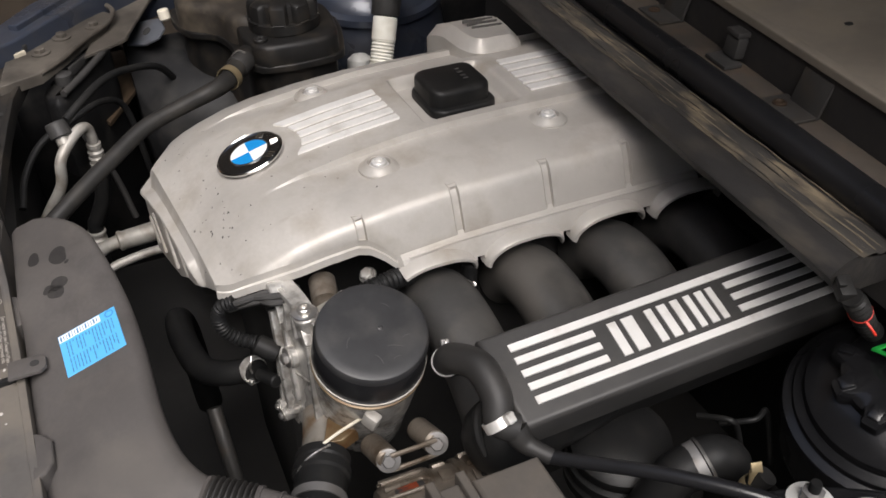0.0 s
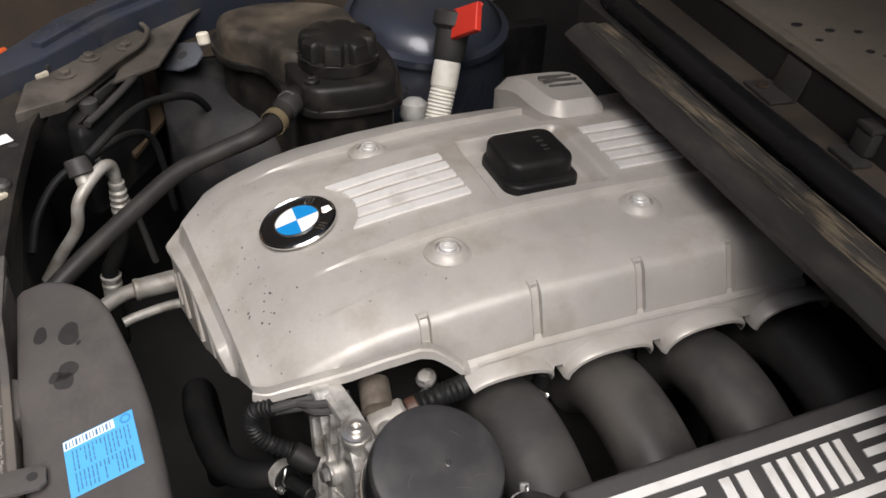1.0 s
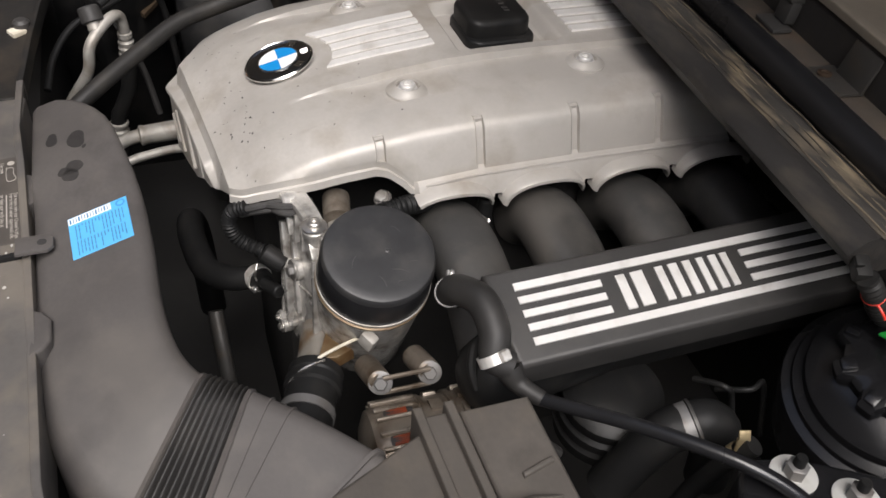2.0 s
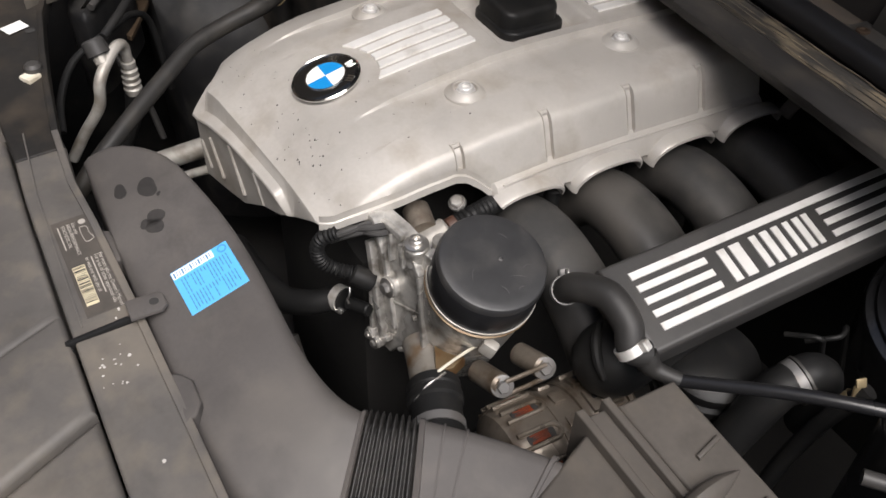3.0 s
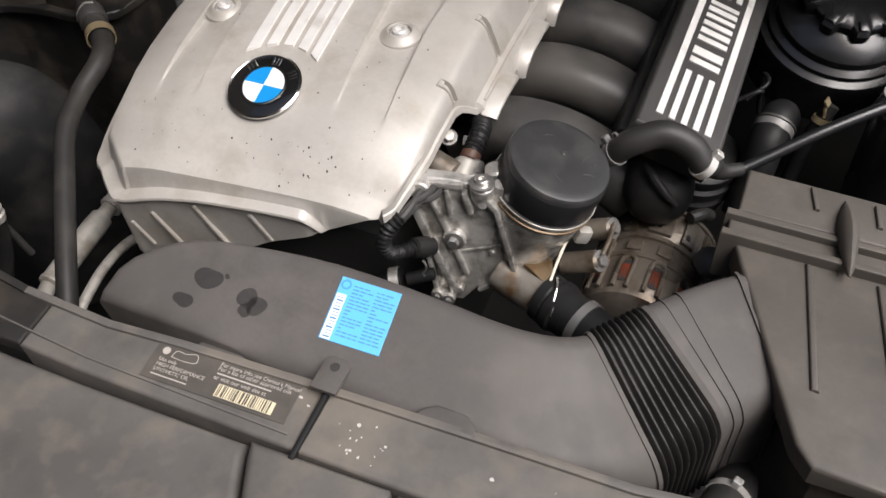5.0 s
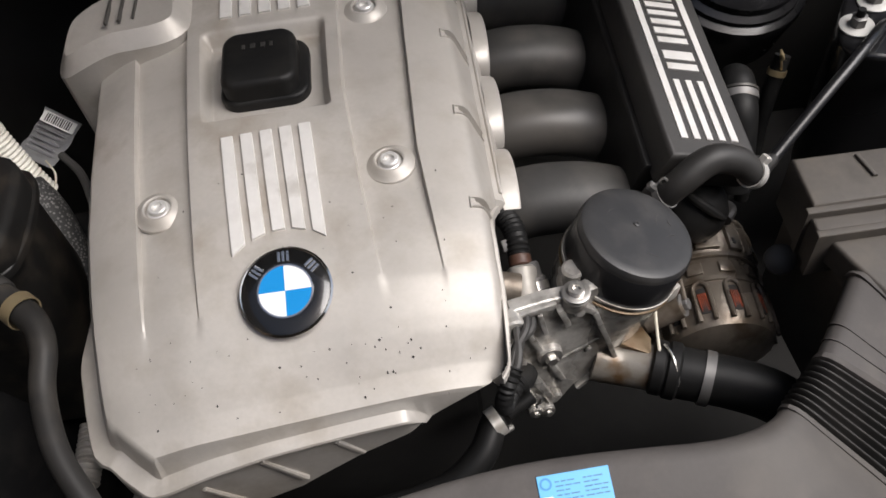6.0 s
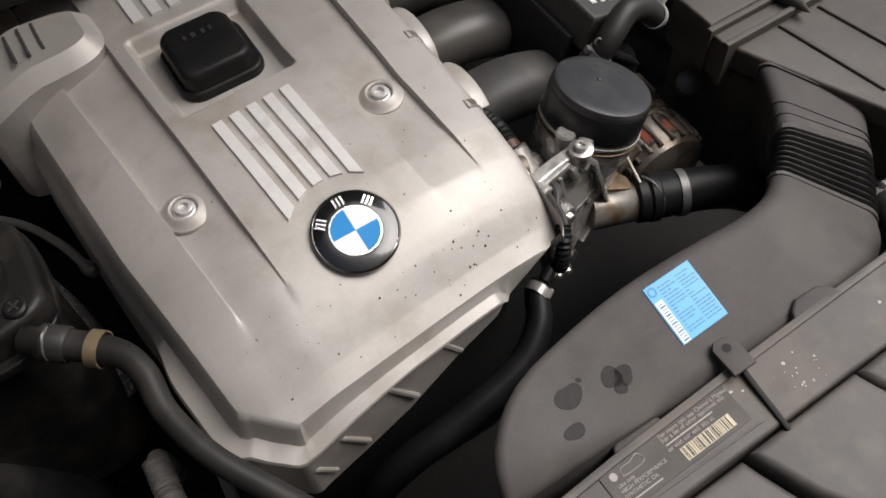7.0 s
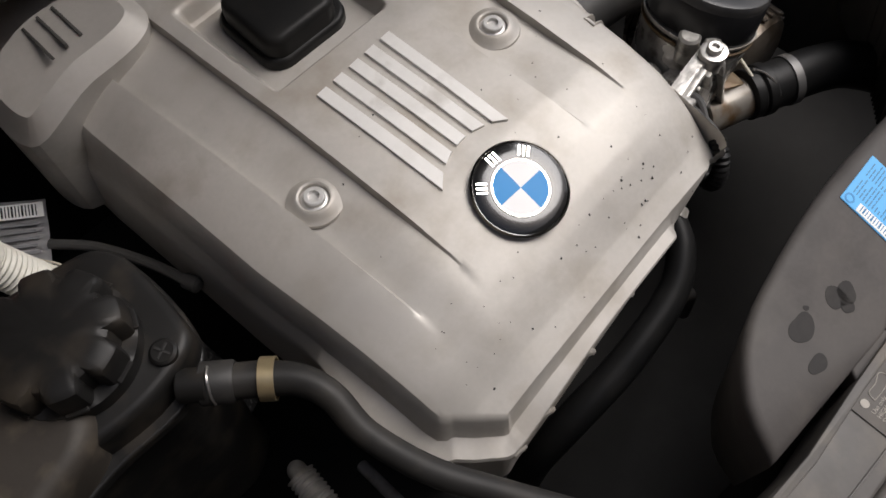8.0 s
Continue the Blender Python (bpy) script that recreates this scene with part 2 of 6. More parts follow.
def lathe(profile, seg=32, m=None, bm=None, bump=None, ring=False):
    """A turned form from rows of radius and height about z. bump(angle, radius, z) may add to the radius. ring: the profile closes on itself."""
    m = m or Matrix()
    rings = []
    for r, z in [*profile, profile[0]] if ring else profile:
        row = []
        for k in range(seg):
            a = 2 * math.pi * k / seg
            rr = r + (bump(a, r, z) if bump else 0)
            row.append(m @ V(rr * math.cos(a), rr * math.sin(a), z))
        rings.append(row)
    bm = loft(rings, True, (not ring, not ring), bm)
    if ring:
        bmesh.ops.remove_doubles(bm, verts=bm.verts[:], dist=1e-6)
    return bm


def axis(base, tip):
    """A frame at base whose z points to tip."""
    way = Vector(tip) - Vector(base)
    return Matrix.Translation(base) @ way.to_track_quat("Z", "Y").to_matrix().to_4x4()


def rod(a, b, r, seg=16, bevel=0.0, bm=None):
    h = (Vector(b) - Vector(a)).length
    e = min(bevel, r * 0.5, h * 0.3)
    prof = [(r - e, 0), (r, e), (r, h - e), (r - e, h)] if e else [(r, 0), (r, h)]
    return lathe(prof, seg, axis(a, b), bm)


def box(size, m=None, bevel=0.002, segments=2, bm=None):
    """A box about the origin of m with rounded edges."""
    own = bmesh.new()
    bmesh.ops.create_cube(own, size=1.0, matrix=(m or Matrix()) @ Matrix.Diagonal((*size, 1)))
    if bevel:
        bmesh.ops.bevel(own, geom=own.edges[:], offset=bevel, segments=segments, profile=0.6, affect="EDGES", clamp_overlap=True)
    return merge(bm, own)


def merge(bm, own):
    if bm is None:
        return own
    me = bpy.data.meshes.new("scratch")
    own.to_mesh(me)
    own.free()
    bm.from_mesh(me)
    bpy.data.meshes.remove(me)
    return bm


def inset(outline, d):
    """The plan outline drawn in by d (outline runs anticlockwise)."""
    out = []
    for a, b, c in zip(outline[-1:] + outline[:-1], outline, outline[1:] + outline[:1]):
        a, b, c = Vector(a), Vector(b), Vector(c)
        n1 = Vector((-(b - a).y, (b - a).x)).normalized()
        n2 = Vector((-(c - b).y, (c - b).x)).normalized()
        n = (n1 + n2)
        n = n / max(0.35, n.length_squared / 2) if n.length > 1e-6 else n1
        out.append((b + n * d * 1.0)[:])
    return out


def smooth_plan(points, steps=6):
    """A closed smooth outline through plan points."""
    p = [Vector((*q, 0)) for q in points]
    count, out = len(p), []
    for i in range(count):
        a, b, c, d = p[i - 1], p[i], p[(i + 1) % count], p[(i + 2) % count]
        for k in range(steps):
            t = k / steps
            q = 0.5 * (2 * b + (c - a) * t + (2 * a - 5 * b + 4 * c - d) * t * t + (3 * b - a - 3 * c + d) * t ** 3)
            out.append((q.x, q.y))
    return out


def slab(outline, top, bottom, edge=0.006, m=None, bm=None, steps=4, draft=0.0):
    """A form with a plan outline (anticlockwise), a top height (number or function of x, y), a bottom height and a rounded upper rim."""
    high = top if callable(top) else (lambda x, y: top)
    low = bottom if callable(bottom) else (lambda x, y: bottom)
    m = m or Matrix()
    rings = [[m @ V(x, y, low(x, y)) for x, y in (inset(outline, draft) if draft else outline)]]
    for k in range(steps + 1):
        a = math.pi / 2 * k / steps
        ring = inset(outline, edge * (1 - math.cos(a))) if k else outline
        rings.append([m @ V(x, y, high(x, y) - edge * (1 - math.sin(a))) for x, y in ring])
    return loft(rings, True, (True, True), bm)


def ease(x, a, b):
    t = min(1.0, max(0.0, (x - a) / (b - a)))
    return t * t * (3 - 2 * t)


def lerp_table(rows, x):
    return float(np.interp(x, [r[0] for r in rows], [r[1] for r in rows]))


def bolt(parent, base, tip, r, name="bolt", mat=None, washer=True, hexed=True):
    """A flanged bolt whose head stands on base and points to tip."""
    m = axis(base, tip)
    h = r * 0.9
    bm = lathe([(r * 1.75, 0), (r * 1.75, r * 0.22), (r * 1.45, r * 0.3)], 20, m) if washer else None
    bm = lathe([(r, r * 0.2), (r, h), (r * 0.85, h + r * 0.15)] + ([] if hexed else [(r * 0.5, h + r * 0.15), (r * 0.45, h - r * 0.3)]), 6 if hexed else 18, m, bm)
    return part(name, bm, mat or STEEL, parent)


def clamp(parent, centre, way, r, width=0.009, name="clamp", mat=None, block=True):
    """A band clamp with its screw block round a hose."""
    c, w = Vector(centre), Vector(way).normalized()
    m = axis(c - w * width / 2, c + w * width / 2)
    bm = lathe([(r, 0), (r + 0.0012, 0), (r + 0.0012, width), (r, width)], 28, m, ring=True)
    if block:
        bm = box((0.007, 0.009, width * 1.05), m @ pose(0, r + 0.0025, width / 2), 0.001, 1, bm)
    return part(name, bm, mat or CLAMPMETAL, parent)


# ---------- setting: ground, engine bay ----------
def plane_box(name, size, at, mat, label, category, rot=(0, 0, 0), bevel=0.004):
    return tagged(link(name, box(size, pose(*at, *rot), bevel), mat), label, category, kind="structure")


ground = bmesh.new()
bmesh.ops.create_grid(ground, x_segments=8, y_segments=8, size=60.0)
tagged(link("ground", ground, CONCRETE), "brown muddy ground around the car", "ground", kind="structure")
plane_box("undertray", (1.5, 1.5, 0.02), (0.05, 0.1, 0.30), DARK, "black undertray in the depth of the engine bay", "undertray")
plane_box("wall_rear", (1.7, 0.03, 0.62), (0.05, 0.56, 0.56), DARK, "black firewall behind the engine", "firewall")
plane_box("wall_left", (0.03, 1.3, 0.40), (-0.60, 0.1, 0.50), LINER, "dusty black inner wing", "inner wing")
plane_box("wall_right", (0.03, 1.3, 0.42), (0.80, 0.1, 0.50), LINER, "dusty black inner wing", "inner wing")
plane_box("wall_front", (1.4, 0.03, 0.36), (0.1, -0.262, 0.50), DARK, "black radiator behind the front panel", "radiator")


# Bonnet stays out of view; added to darken reflections and block light from above.
plane_box("bonnet", (1.5, 1.15, 0.03), (0.05, 0.47, 1.41), LINER, "unseen open bonnet with a black underside, shading the engine bay", "bonnet", (122, 0, 0))
# Two dark walls out of view, added to keep low sky light off the bay.
plane_box("unseen_wall_left", (0.1, 6.0, 3.4), (-1.6, 0.0, 1.7), UNSEENWALL, "unseen dark wall added beside the car to block sky light", "wall")
plane_box("unseen_wall_front", (5.0, 0.1, 3.4), (0.9, -2.2, 1.7), UNSEENWALL, "unseen dark wall added ahead of the car to block sky light", "wall")


# ---------- engine block under the cover ----------
engine = thing("engine_block", "dark engine block hidden under the silver cover", "engine")
part("block", box((0.26, 0.44, 0.38), pose(0.0, 0.19, 0.49), 0.02), DARK, engine)


# ---------- the silver engine cover ----------
Z_LINE = [(-0.086, 0.7605), (-0.07, 0.769), (-0.055, 0.7792), (-0.045, 0.7852), (-0.03, 0.7918), (0.0, 0.8023), (0.034, 0.8093), (0.09, 0.8153), (0.15, 0.8193), (0.25, 0.8193), (0.42, 0.8155)]
FRONT, REAR = -0.086, 0.42
LO = [(-0.03, -0.106), (0.19, -0.128), (0.28, -0.137), (0.42, -0.145)]
LI = [(-0.015, -0.065), (0.231, -0.084), (0.378, -0.093), (0.42, -0.095)]
RI = [(-0.018, 0.073), (0.09, 0.060), (0.194, 0.052), (0.42, 0.050)]
RO = [(-0.004, 0.116), (0.114, 0.107), (0.232, 0.108), (0.42, 0.110)]
COVER_BOLTS = ((-0.101, 0.0942), (0.0845, 0.105), (0.0755, 0.293))


def left_edge(y):
    x = lerp_table([(-0.086, -0.132), (-0.06, -0.137), (0.087, -0.157), (0.26, -0.170), (0.42, -0.175)], y)
    return x + 0.9 * max(0.0, 0.028 - (y - FRONT))


def right_edge(y):
    r, d = 0.012, y - FRONT
    x = lerp_table([(-0.086, 0.143), (0.0, 0.147), (0.1, 0.1455), (0.42, 0.143)], y)
    return x - (r - math.sqrt(max(0.0, r * r - (r - d) ** 2)) if d < r else 0.0)


def bare_z(x, y):
    z = lerp_table(Z_LINE, y)
    side = abs(x) / 0.15
    return z - 0.015 * side ** 4 - 0.003 * ease(-x, 0.07, 0.11)


STEP = 0.0008


def cover_z(x, y):
    z = bare_z(x, y)
    for a, c, begin in ((LO, LI, -0.035), (RI, RO, -0.02)):
        xa, xc = lerp_table(a, y), lerp_table(c, y)
        inside = ease(x, xa - STEP, xa + STEP) * (1 - ease(x, xc - STEP, xc + STEP))
        z -= 0.0070 * inside * ease(y, begin, begin + 0.11)
    # the recess round the oil filler
    xa, xc = lerp_table(LI, y), lerp_table(RI, y)
    f = (x - xa) / (xc - xa)
    z -= 0.014 * ease(f, 0.085, 0.150) * (1 - ease(f, 0.855, 0.920)) * ease(y, 0.169, 0.177) * (1 - ease(y, 0.272, 0.286))
    return z


def front_shift(x, y):
    """The front edge runs a little askew: further back on one side."""
    return lerp_table([(-0.12, -0.006), (-0.055, -0.001), (0.009, 0.005), (0.075, 0.011), (0.142, 0.017)], x) * (1 - ease(y, FRONT, 0.005))


def skin_z(x, y):
    return cover_z(x, y - front_shift(x, y))


cover = thing("engine_cover", "silver painted plastic engine cover with oil specks", "engine cover")
MIDDLE = sorted({round(k / 34, 4) for k in range(35)} | {0.085, 0.098, 0.117, 0.137, 0.15, 0.855, 0.868, 0.887, 0.907, 0.92})


def columns(y):
    """Places across the cover, laid along its four steps."""
    xl, xr = left_edge(y), right_edge(y)
    lo, ro = max(lerp_table(LO, y), xl + 0.006), min(lerp_table(RO, y), xr - 0.006)
    li, ri = lerp_table(LI, y), lerp_table(RI, y)
    xs = [xl + (lo - STEP - xl) * k / 12 for k in range(13)] + [lo + STEP + (li - lo - 2 * STEP) * k / 14 for k in range(15)]
    xs += [li + STEP + (ri - li - 2 * STEP) * f for f in MIDDLE]
    return xs + [ri + STEP + (ro - ri - 2 * STEP) * k / 14 for k in range(15)] + [ro + STEP + (xr - ro - STEP) * k / 14 for k in range(15)]


RUNNER_Y = [0.123 + 0.0935 * k for k in range(6)]
NOTCH_Y = [0.1688 + 0.0935 * k for k in range(3)]
RIB_Y = (0.061, 0.154, 0.2495, 0.340)
GROOVE = 0.0034
DEPTHS = sorted({round(FRONT + 0.0012 * k, 5) for k in range(22)} | {round(FRONT + 0.025 + 0.0034 * k, 5) for k in range(int((REAR - FRONT - 0.025) / 0.0034) + 1)}
                | {0.169, 0.171, 0.173, 0.175, 0.177, 0.272, 0.275, 0.278, 0.281, 0.284, 0.288, REAR}
                | {round(y + side * d, 5) for y in RIB_Y for side in (-1, 1) for d in (GROOVE, GROOVE + 0.0004)}
                | {round(y + side * d, 5) for y in NOTCH_Y for side in (-1, 1) for d in (0.0036, 0.0039)})
bm = bmesh.new()
grid = [[bm.verts.new((x, y + front_shift(x, y), cover_z(x, y))) for x in columns(y)] for y in DEPTHS]
for a, c in zip(grid, grid[1:]):
    for i in range(len(a) - 1):
        bm.faces.new((a[i], a[i + 1], c[i + 1], c[i]))
border = [row[0] for row in grid[::-1]] + grid[0][1:-1] + [row[-1] for row in grid]
RIGHT_RINGS = [(0.003, -0.0015), (0.0065, -0.006), (0.009, -0.013), (0.018, -0.038), (0.0185, -0.042), (0.024, -0.045), (0.027, -0.050), (0.031, -0.068), (0.029, -0.069)]


def lip_out(x):
    return 0.0085 * (1 - ease(x, 0.070, 0.094)) + 0.004 * (1 - ease(x, -0.115, 0.0))


def front_rings(x):
    """The front below the top edge: a short dark slope, the lip, and the recessed ribbed face; the lip drops away to one side."""
    drop = 0.0085 + 0.004 * (1 - ease(x, -0.05, 0.06)) + 0.012 * (1 - ease(x, -0.13, -0.02)) + 0.026 * ease(x, 0.070, 0.096)
    q = lip_out(x)
    return [(0.0005, -0.0015), (0.0012, -0.004), (0.0035, -drop + 0.002), (0.0045, -drop), (0.0042 + q, -drop - 0.0035), (0.0050 + q, -drop - 0.0055), (0.0010 + q, -drop - 0.0095), (q - 0.0015, -0.128), (q - 0.0035, -0.128)]


def left_rings(y):
    """The left side: a rounded slope, and near the front a flat ledge that runs on from the lip."""
    k = 1 - ease(y, -0.01, 0.05)
    return [(0.004, -0.002), (0.008, -0.008), (0.013, -0.026), (0.014, -0.030), (0.019 + 0.010 * k, -0.035 - 0.005 * (1 - k)), (0.021 + 0.010 * k, -0.039 - 0.009 * (1 - k)), (0.022 + 0.006 * k, -0.045 - 0.011 * (1 - k)), (0.027 + 0.003 * k, -0.100), (0.025 + 0.003 * k, -0.101)]


CUT = [(-0.10, 0.749), (-0.07, 0.7535), (-0.05, 0.757), (0.0, 0.763), (0.03, 0.767), (0.055, 0.769), (0.066, 0.766), (0.078, 0.757), (0.088, 0.747), (0.095, 0.744)]


def arch(d):
    """A broad arch's height from 0 to 1, d from its middle."""
    return max(0.0, 1 - (abs(d) / 0.0395) ** 2.4) ** 0.5


def right_cut(y):
    """The lower edge of the cover's right side, with an arch over each runner."""
    if y < 0.095:
        return lerp_table(CUT, y)
    d = min(abs(y - c) for c in RUNNER_Y)
    if min(abs(y - c) for c in NOTCH_Y) < 0.0038:
        return 0.7415
    return 0.733 + 0.0190 * arch(d)


def front_cut(x):
    """The lower edge of the ribbed front, rising to the right."""
    return lerp_table([(-0.14, 0.638), (-0.02, 0.668), (0.034, 0.703), (0.088, 0.7275), (0.12, 0.745), (0.15, 0.760)], x)


plan = [Vector((p.co.x, p.co.y)) for p in border]
normals = []
for i in range(len(plan)):
    t = plan[min(i + 2, len(plan) - 1)] - plan[max(i - 2, 0)]
    normals.append(Vector((t.y, -t.x)).normalized())
paths = []
for p, q, nrm in zip(border, plan, normals):
    wr, wf, wlft = max(0, nrm.x) ** 2, max(0, -nrm.y) ** 2, max(0, -nrm.x) ** 2
    total = wr + wf + wlft
    low = (wr * right_cut(q.y) + wf * front_cut(q.x) + wlft * 0.645) / total
    path, end = [(0.0, p.co.z)], None
    if wr / total > 0.25 and q.y < 0.092:
        fade = 0.45 + 0.55 * ease(q.y, FRONT + 0.02, FRONT + 0.06)
        run = 0.0085 + 0.36 * max(0.0, p.co.z - 0.027 - low)
        steps = [(0.0025, p.co.z - 0.0010), (0.0055, p.co.z - 0.0035), (0.0075, p.co.z - 0.0075), (run, low + 0.0145), (run, low + 0.0138), (run + 0.0003 * fade, low + 0.0078), (run + 0.0026 * fade, low + 0.0068), (run + 0.0036 * fade, low), (run + 0.0010 * fade, low - 0.0002)]
        if min(abs(q.y - c) for c in RIB_Y) < GROOVE + 0.0002:
            steps[:4] = [(o - 0.0030, z - 0.0016) for o, z in steps[:4]]
        paths.append([V(q.x + nrm.x * o, q.y + nrm.y * o, z) for o, z in steps])
        continue
    for rr, fr, lr in zip(RIGHT_RINGS, front_rings(q.x), left_rings(q.y)):
        out = (wr * rr[0] + wf * fr[0] + wlft * lr[0]) / total
        z = p.co.z + (wr * rr[1] + wf * fr[1] + wlft * lr[1]) / total
        if end is None and z < low:
            f = (path[-1][1] - low) / max(1e-6, path[-1][1] - z)
            end = (path[-1][0] + (out - path[-1][0]) * min(1, max(0, f)), min(low, path[-1][1]))
            path.append(end)
        elif end:
            path.append((end[0] - 0.0004 * (len(path) - 3), end[1] - 0.00012 * len(path)))
        else:
            path.append((out, z))
    path = path[1:]
    if wr / total > 0.9 and min(abs(q.y - c) for c in RIB_Y) < GROOVE + 0.0002:
        path[:4] = [(o - 0.0030, z - 0.0016) for o, z in path[:4]]
    paths.append([V(q.x + nrm.x * o, q.y + nrm.y * o, z) for o, z in path])
last = border
for k in range(len(RIGHT_RINGS)):
    ring = [bm.verts.new(path[k]) for path in paths]
    for i in range(len(ring) - 1):
        bm.faces.new((last[i], last[i + 1], ring[i + 1], ring[i]))
    last = ring
tops = [p.co.copy() for p in border]
part("shell", bm, SILVER, cover, sharp=28)


def on_cover(x, y, lift=0.0):
    return V(x, y, cover_z(x, y) + lift)


def strip(points, width, height, bm=None, lift=-0.001):
    """A flat raised bar along points on the cover, from one plan point to another."""
    own = bmesh.new()
    rows = []
    for (x, y), w in zip(points, width):
        z = bare_z(x, y)
        rows.append([V(x - w / 2, y, z + lift), V(x - w / 2 + 0.0006, y, z + height), V(x + w / 2 - 0.0006, y, z + height), V(x + w / 2, y, z + lift)])
    return merge(bm, loft(rows, True, (True, True), own))


# five bright bars before the filler, cut along an arc about the badge; five more behind it
def arc_bar(xf, xr, y_rear, width, height):
    rows = []
    for k in range(9):
        f = k / 8
        row = []
        for side in (-0.5, 0.5):
            x0, x1 = xf + side * width, xr + side * width
            y0 = math.sqrt(0.0525 ** 2 - x0 ** 2) - 0.001
            y1 = y_rear + 0.05 * (x1 - xr)
            row.append((x0 + (x1 - x0) * f, y0 + (y1 - y0) * f))
        (xa, ya), (xb, yb) = row
        rows.append([V(xa, ya, bare_z(xa, ya) - 0.001), V(xa + 0.0006, ya, bare_z(xa, ya) + height), V(xb - 0.0006, yb, bare_z(xb, yb) + height), V(xb, yb, bare_z(xb, yb) - 0.001)])
    return loft(rows, True, (True, True))


for k in range(5):
    part("bar", arc_bar(-0.034 + 0.0153 * k, -0.0443 + 0.0159 * k, 0.147 + 0.0008 * k, 0.0103, 0.0022), STRIPE, cover, "bright silver raised bar" if k == 0 else "")
for k in range(5):
    x = -0.051 + 0.0180 * k
    part("bar", strip([(x, 0.300), (x - 0.001, 0.33), (x - 0.003, 0.41)], [0.0115] * 3, 0.0022), STRIPE, cover)
# raised frames round the grooves down the right shoulder
side_paths = sorted(((q.y, p, path) for p, path, q, nrm in zip(tops, paths, plan, normals) if nrm.x > 0.8), key=lambda row: row[0])
for y in RIB_Y:
    top, path = next((p, path) for v, p, path in side_paths if v > y + GROOVE + 0.0003)
    line = [V(top.x - 0.0035, 0, cover_z(top.x - 0.0035, y)), V(top.x, 0, top.z)] + [V(p.x, 0, p.z) for p in path[:4]]
    line[-1] = line[-2].lerp(line[-1], 0.97)
    own = bmesh.new()
    for dy, w in ((-GROOVE - 0.0009, 0.0014), (GROOVE + 0.0012, 0.0022)):
        rings = []
        for k, p in enumerate(line):
            way = (line[min(k + 1, len(line) - 1)] - line[max(k - 1, 0)]).normalized()
            up = V(-way.z, 0, way.x)
            up = up if up.z > 0 else -up
            a, c = p - up * 0.001 + V(0, y + dy, 0), p + up * 0.0014 + V(0, y + dy, 0)
            rings.append([a + V(0, -w / 2, 0), c + V(0, -w / 2 + 0.0004, 0), c + V(0, w / 2 - 0.0004, 0), a + V(0, w / 2, 0)])
        loft(rings, True, (True, True), own)
    box((0.0018, 2 * GROOVE + 0.004, 0.0026), pose(line[0].x, y, line[0].z + 0.0001, 0, 8, 0), 0.0005, 1, own)
    part("rib", own, SILVER, cover)
bead = [path[5] + V(0.0002, 0, 0.0006) for v, p, path in side_paths if 0.098 < v < 0.41]
part("edge_bead", tube(bead[::3], 0.0014, 8, 1), SILVER, cover)
# arched rims over the runners, each a short rounded tunnel mouth
for n, y in enumerate(RUNNER_Y[:5]):
    own = bmesh.new()
    rings = []
    curve = [(-math.cos(math.pi * k / 20) * 0.0395, arch(math.cos(math.pi * k / 20) * 0.0395)) for k in range(21)]
    curve = [V(0, y + d, 0.731 + 0.021 * h) for d, h in curve]
    for k, q in enumerate(curve):
        way = (curve[min(k + 1, 20)] - curve[max(k - 1, 0)]).normalized()
        radial = V(0, -way.z, way.y)
        x = 0.1745 + 0.003 * math.sin(math.pi * k / 20)
        q = q + V(x, 0, 0)
        w = 1 - 0.6 * max(0.0, (k - 10) / 10) ** 2
        if n == 0 and k < 4:
            continue
        rings.append([q + V(-0.006, 0, 0), q + V(0.0078 * w, 0, -0.001), q + V(0.0090 * w, 0, -0.0006) + radial * 0.0012 * w, q + V(0.0086 * w, 0, 0) + radial * 0.0034 * w, q + V(0.0065 * w, 0, 0) + radial * 0.0048 * w, q + V(-0.006, 0, 0.001) + radial * 0.0055 * w])
    part("arch_rim", loft(rings, True, (True, True), own), SILVER, cover)
# slanting ribs on the front face under the lip
for x, z_top, z_low in ((-0.112, 0.694, 0.664), (-0.084, 0.714, 0.672), (-0.036, 0.733, 0.684), (0.020, 0.736, 0.704)):
    face = FRONT + front_shift(x, FRONT) - lip_out(x)
    a, c = V(x, face - 0.0005, z_top), V(x + 0.022 * (z_top - z_low) / 0.045, face + 0.002, z_low)
    part("rib", box((0.0045, 0.005, (c - a).length), axis(a, c) @ pose(0, 0, (c - a).length / 2), 0.0012, 1), SILVER, cover)
# the hump at the rear corner with three slots
hump = smooth_plan([(-0.207, 0.277), (-0.15, 0.277), (-0.108, 0.281), (-0.088, 0.294), (-0.085, 0.318), (-0.092, 0.350), (-0.14, 0.362), (-0.205, 0.355), (-0.218, 0.322)], 5)


def hump_z(x, y):
    return 0.829 - 1.5 * max(0.0, -0.15 - x) ** 1.5 - 0.06 * max(0, y - 0.32)


hump_part = part("rear_hump", slab(hump, hump_z, 0.70, 0.013, steps=1), SILVER, cover, sharp=20)
# the slots are solid strips; a recess's shade is put into their grey
for k in range(3):
    x = -0.160 + 0.013 * k
    part("slot", box((0.0024, 0.040, 0.004), pose(x, 0.326, hump_z(x, 0.326) - 0.0018, -3, -12.7 if k == 0 else 0, 0), 0.0006), SLOTGREY, hump_part)
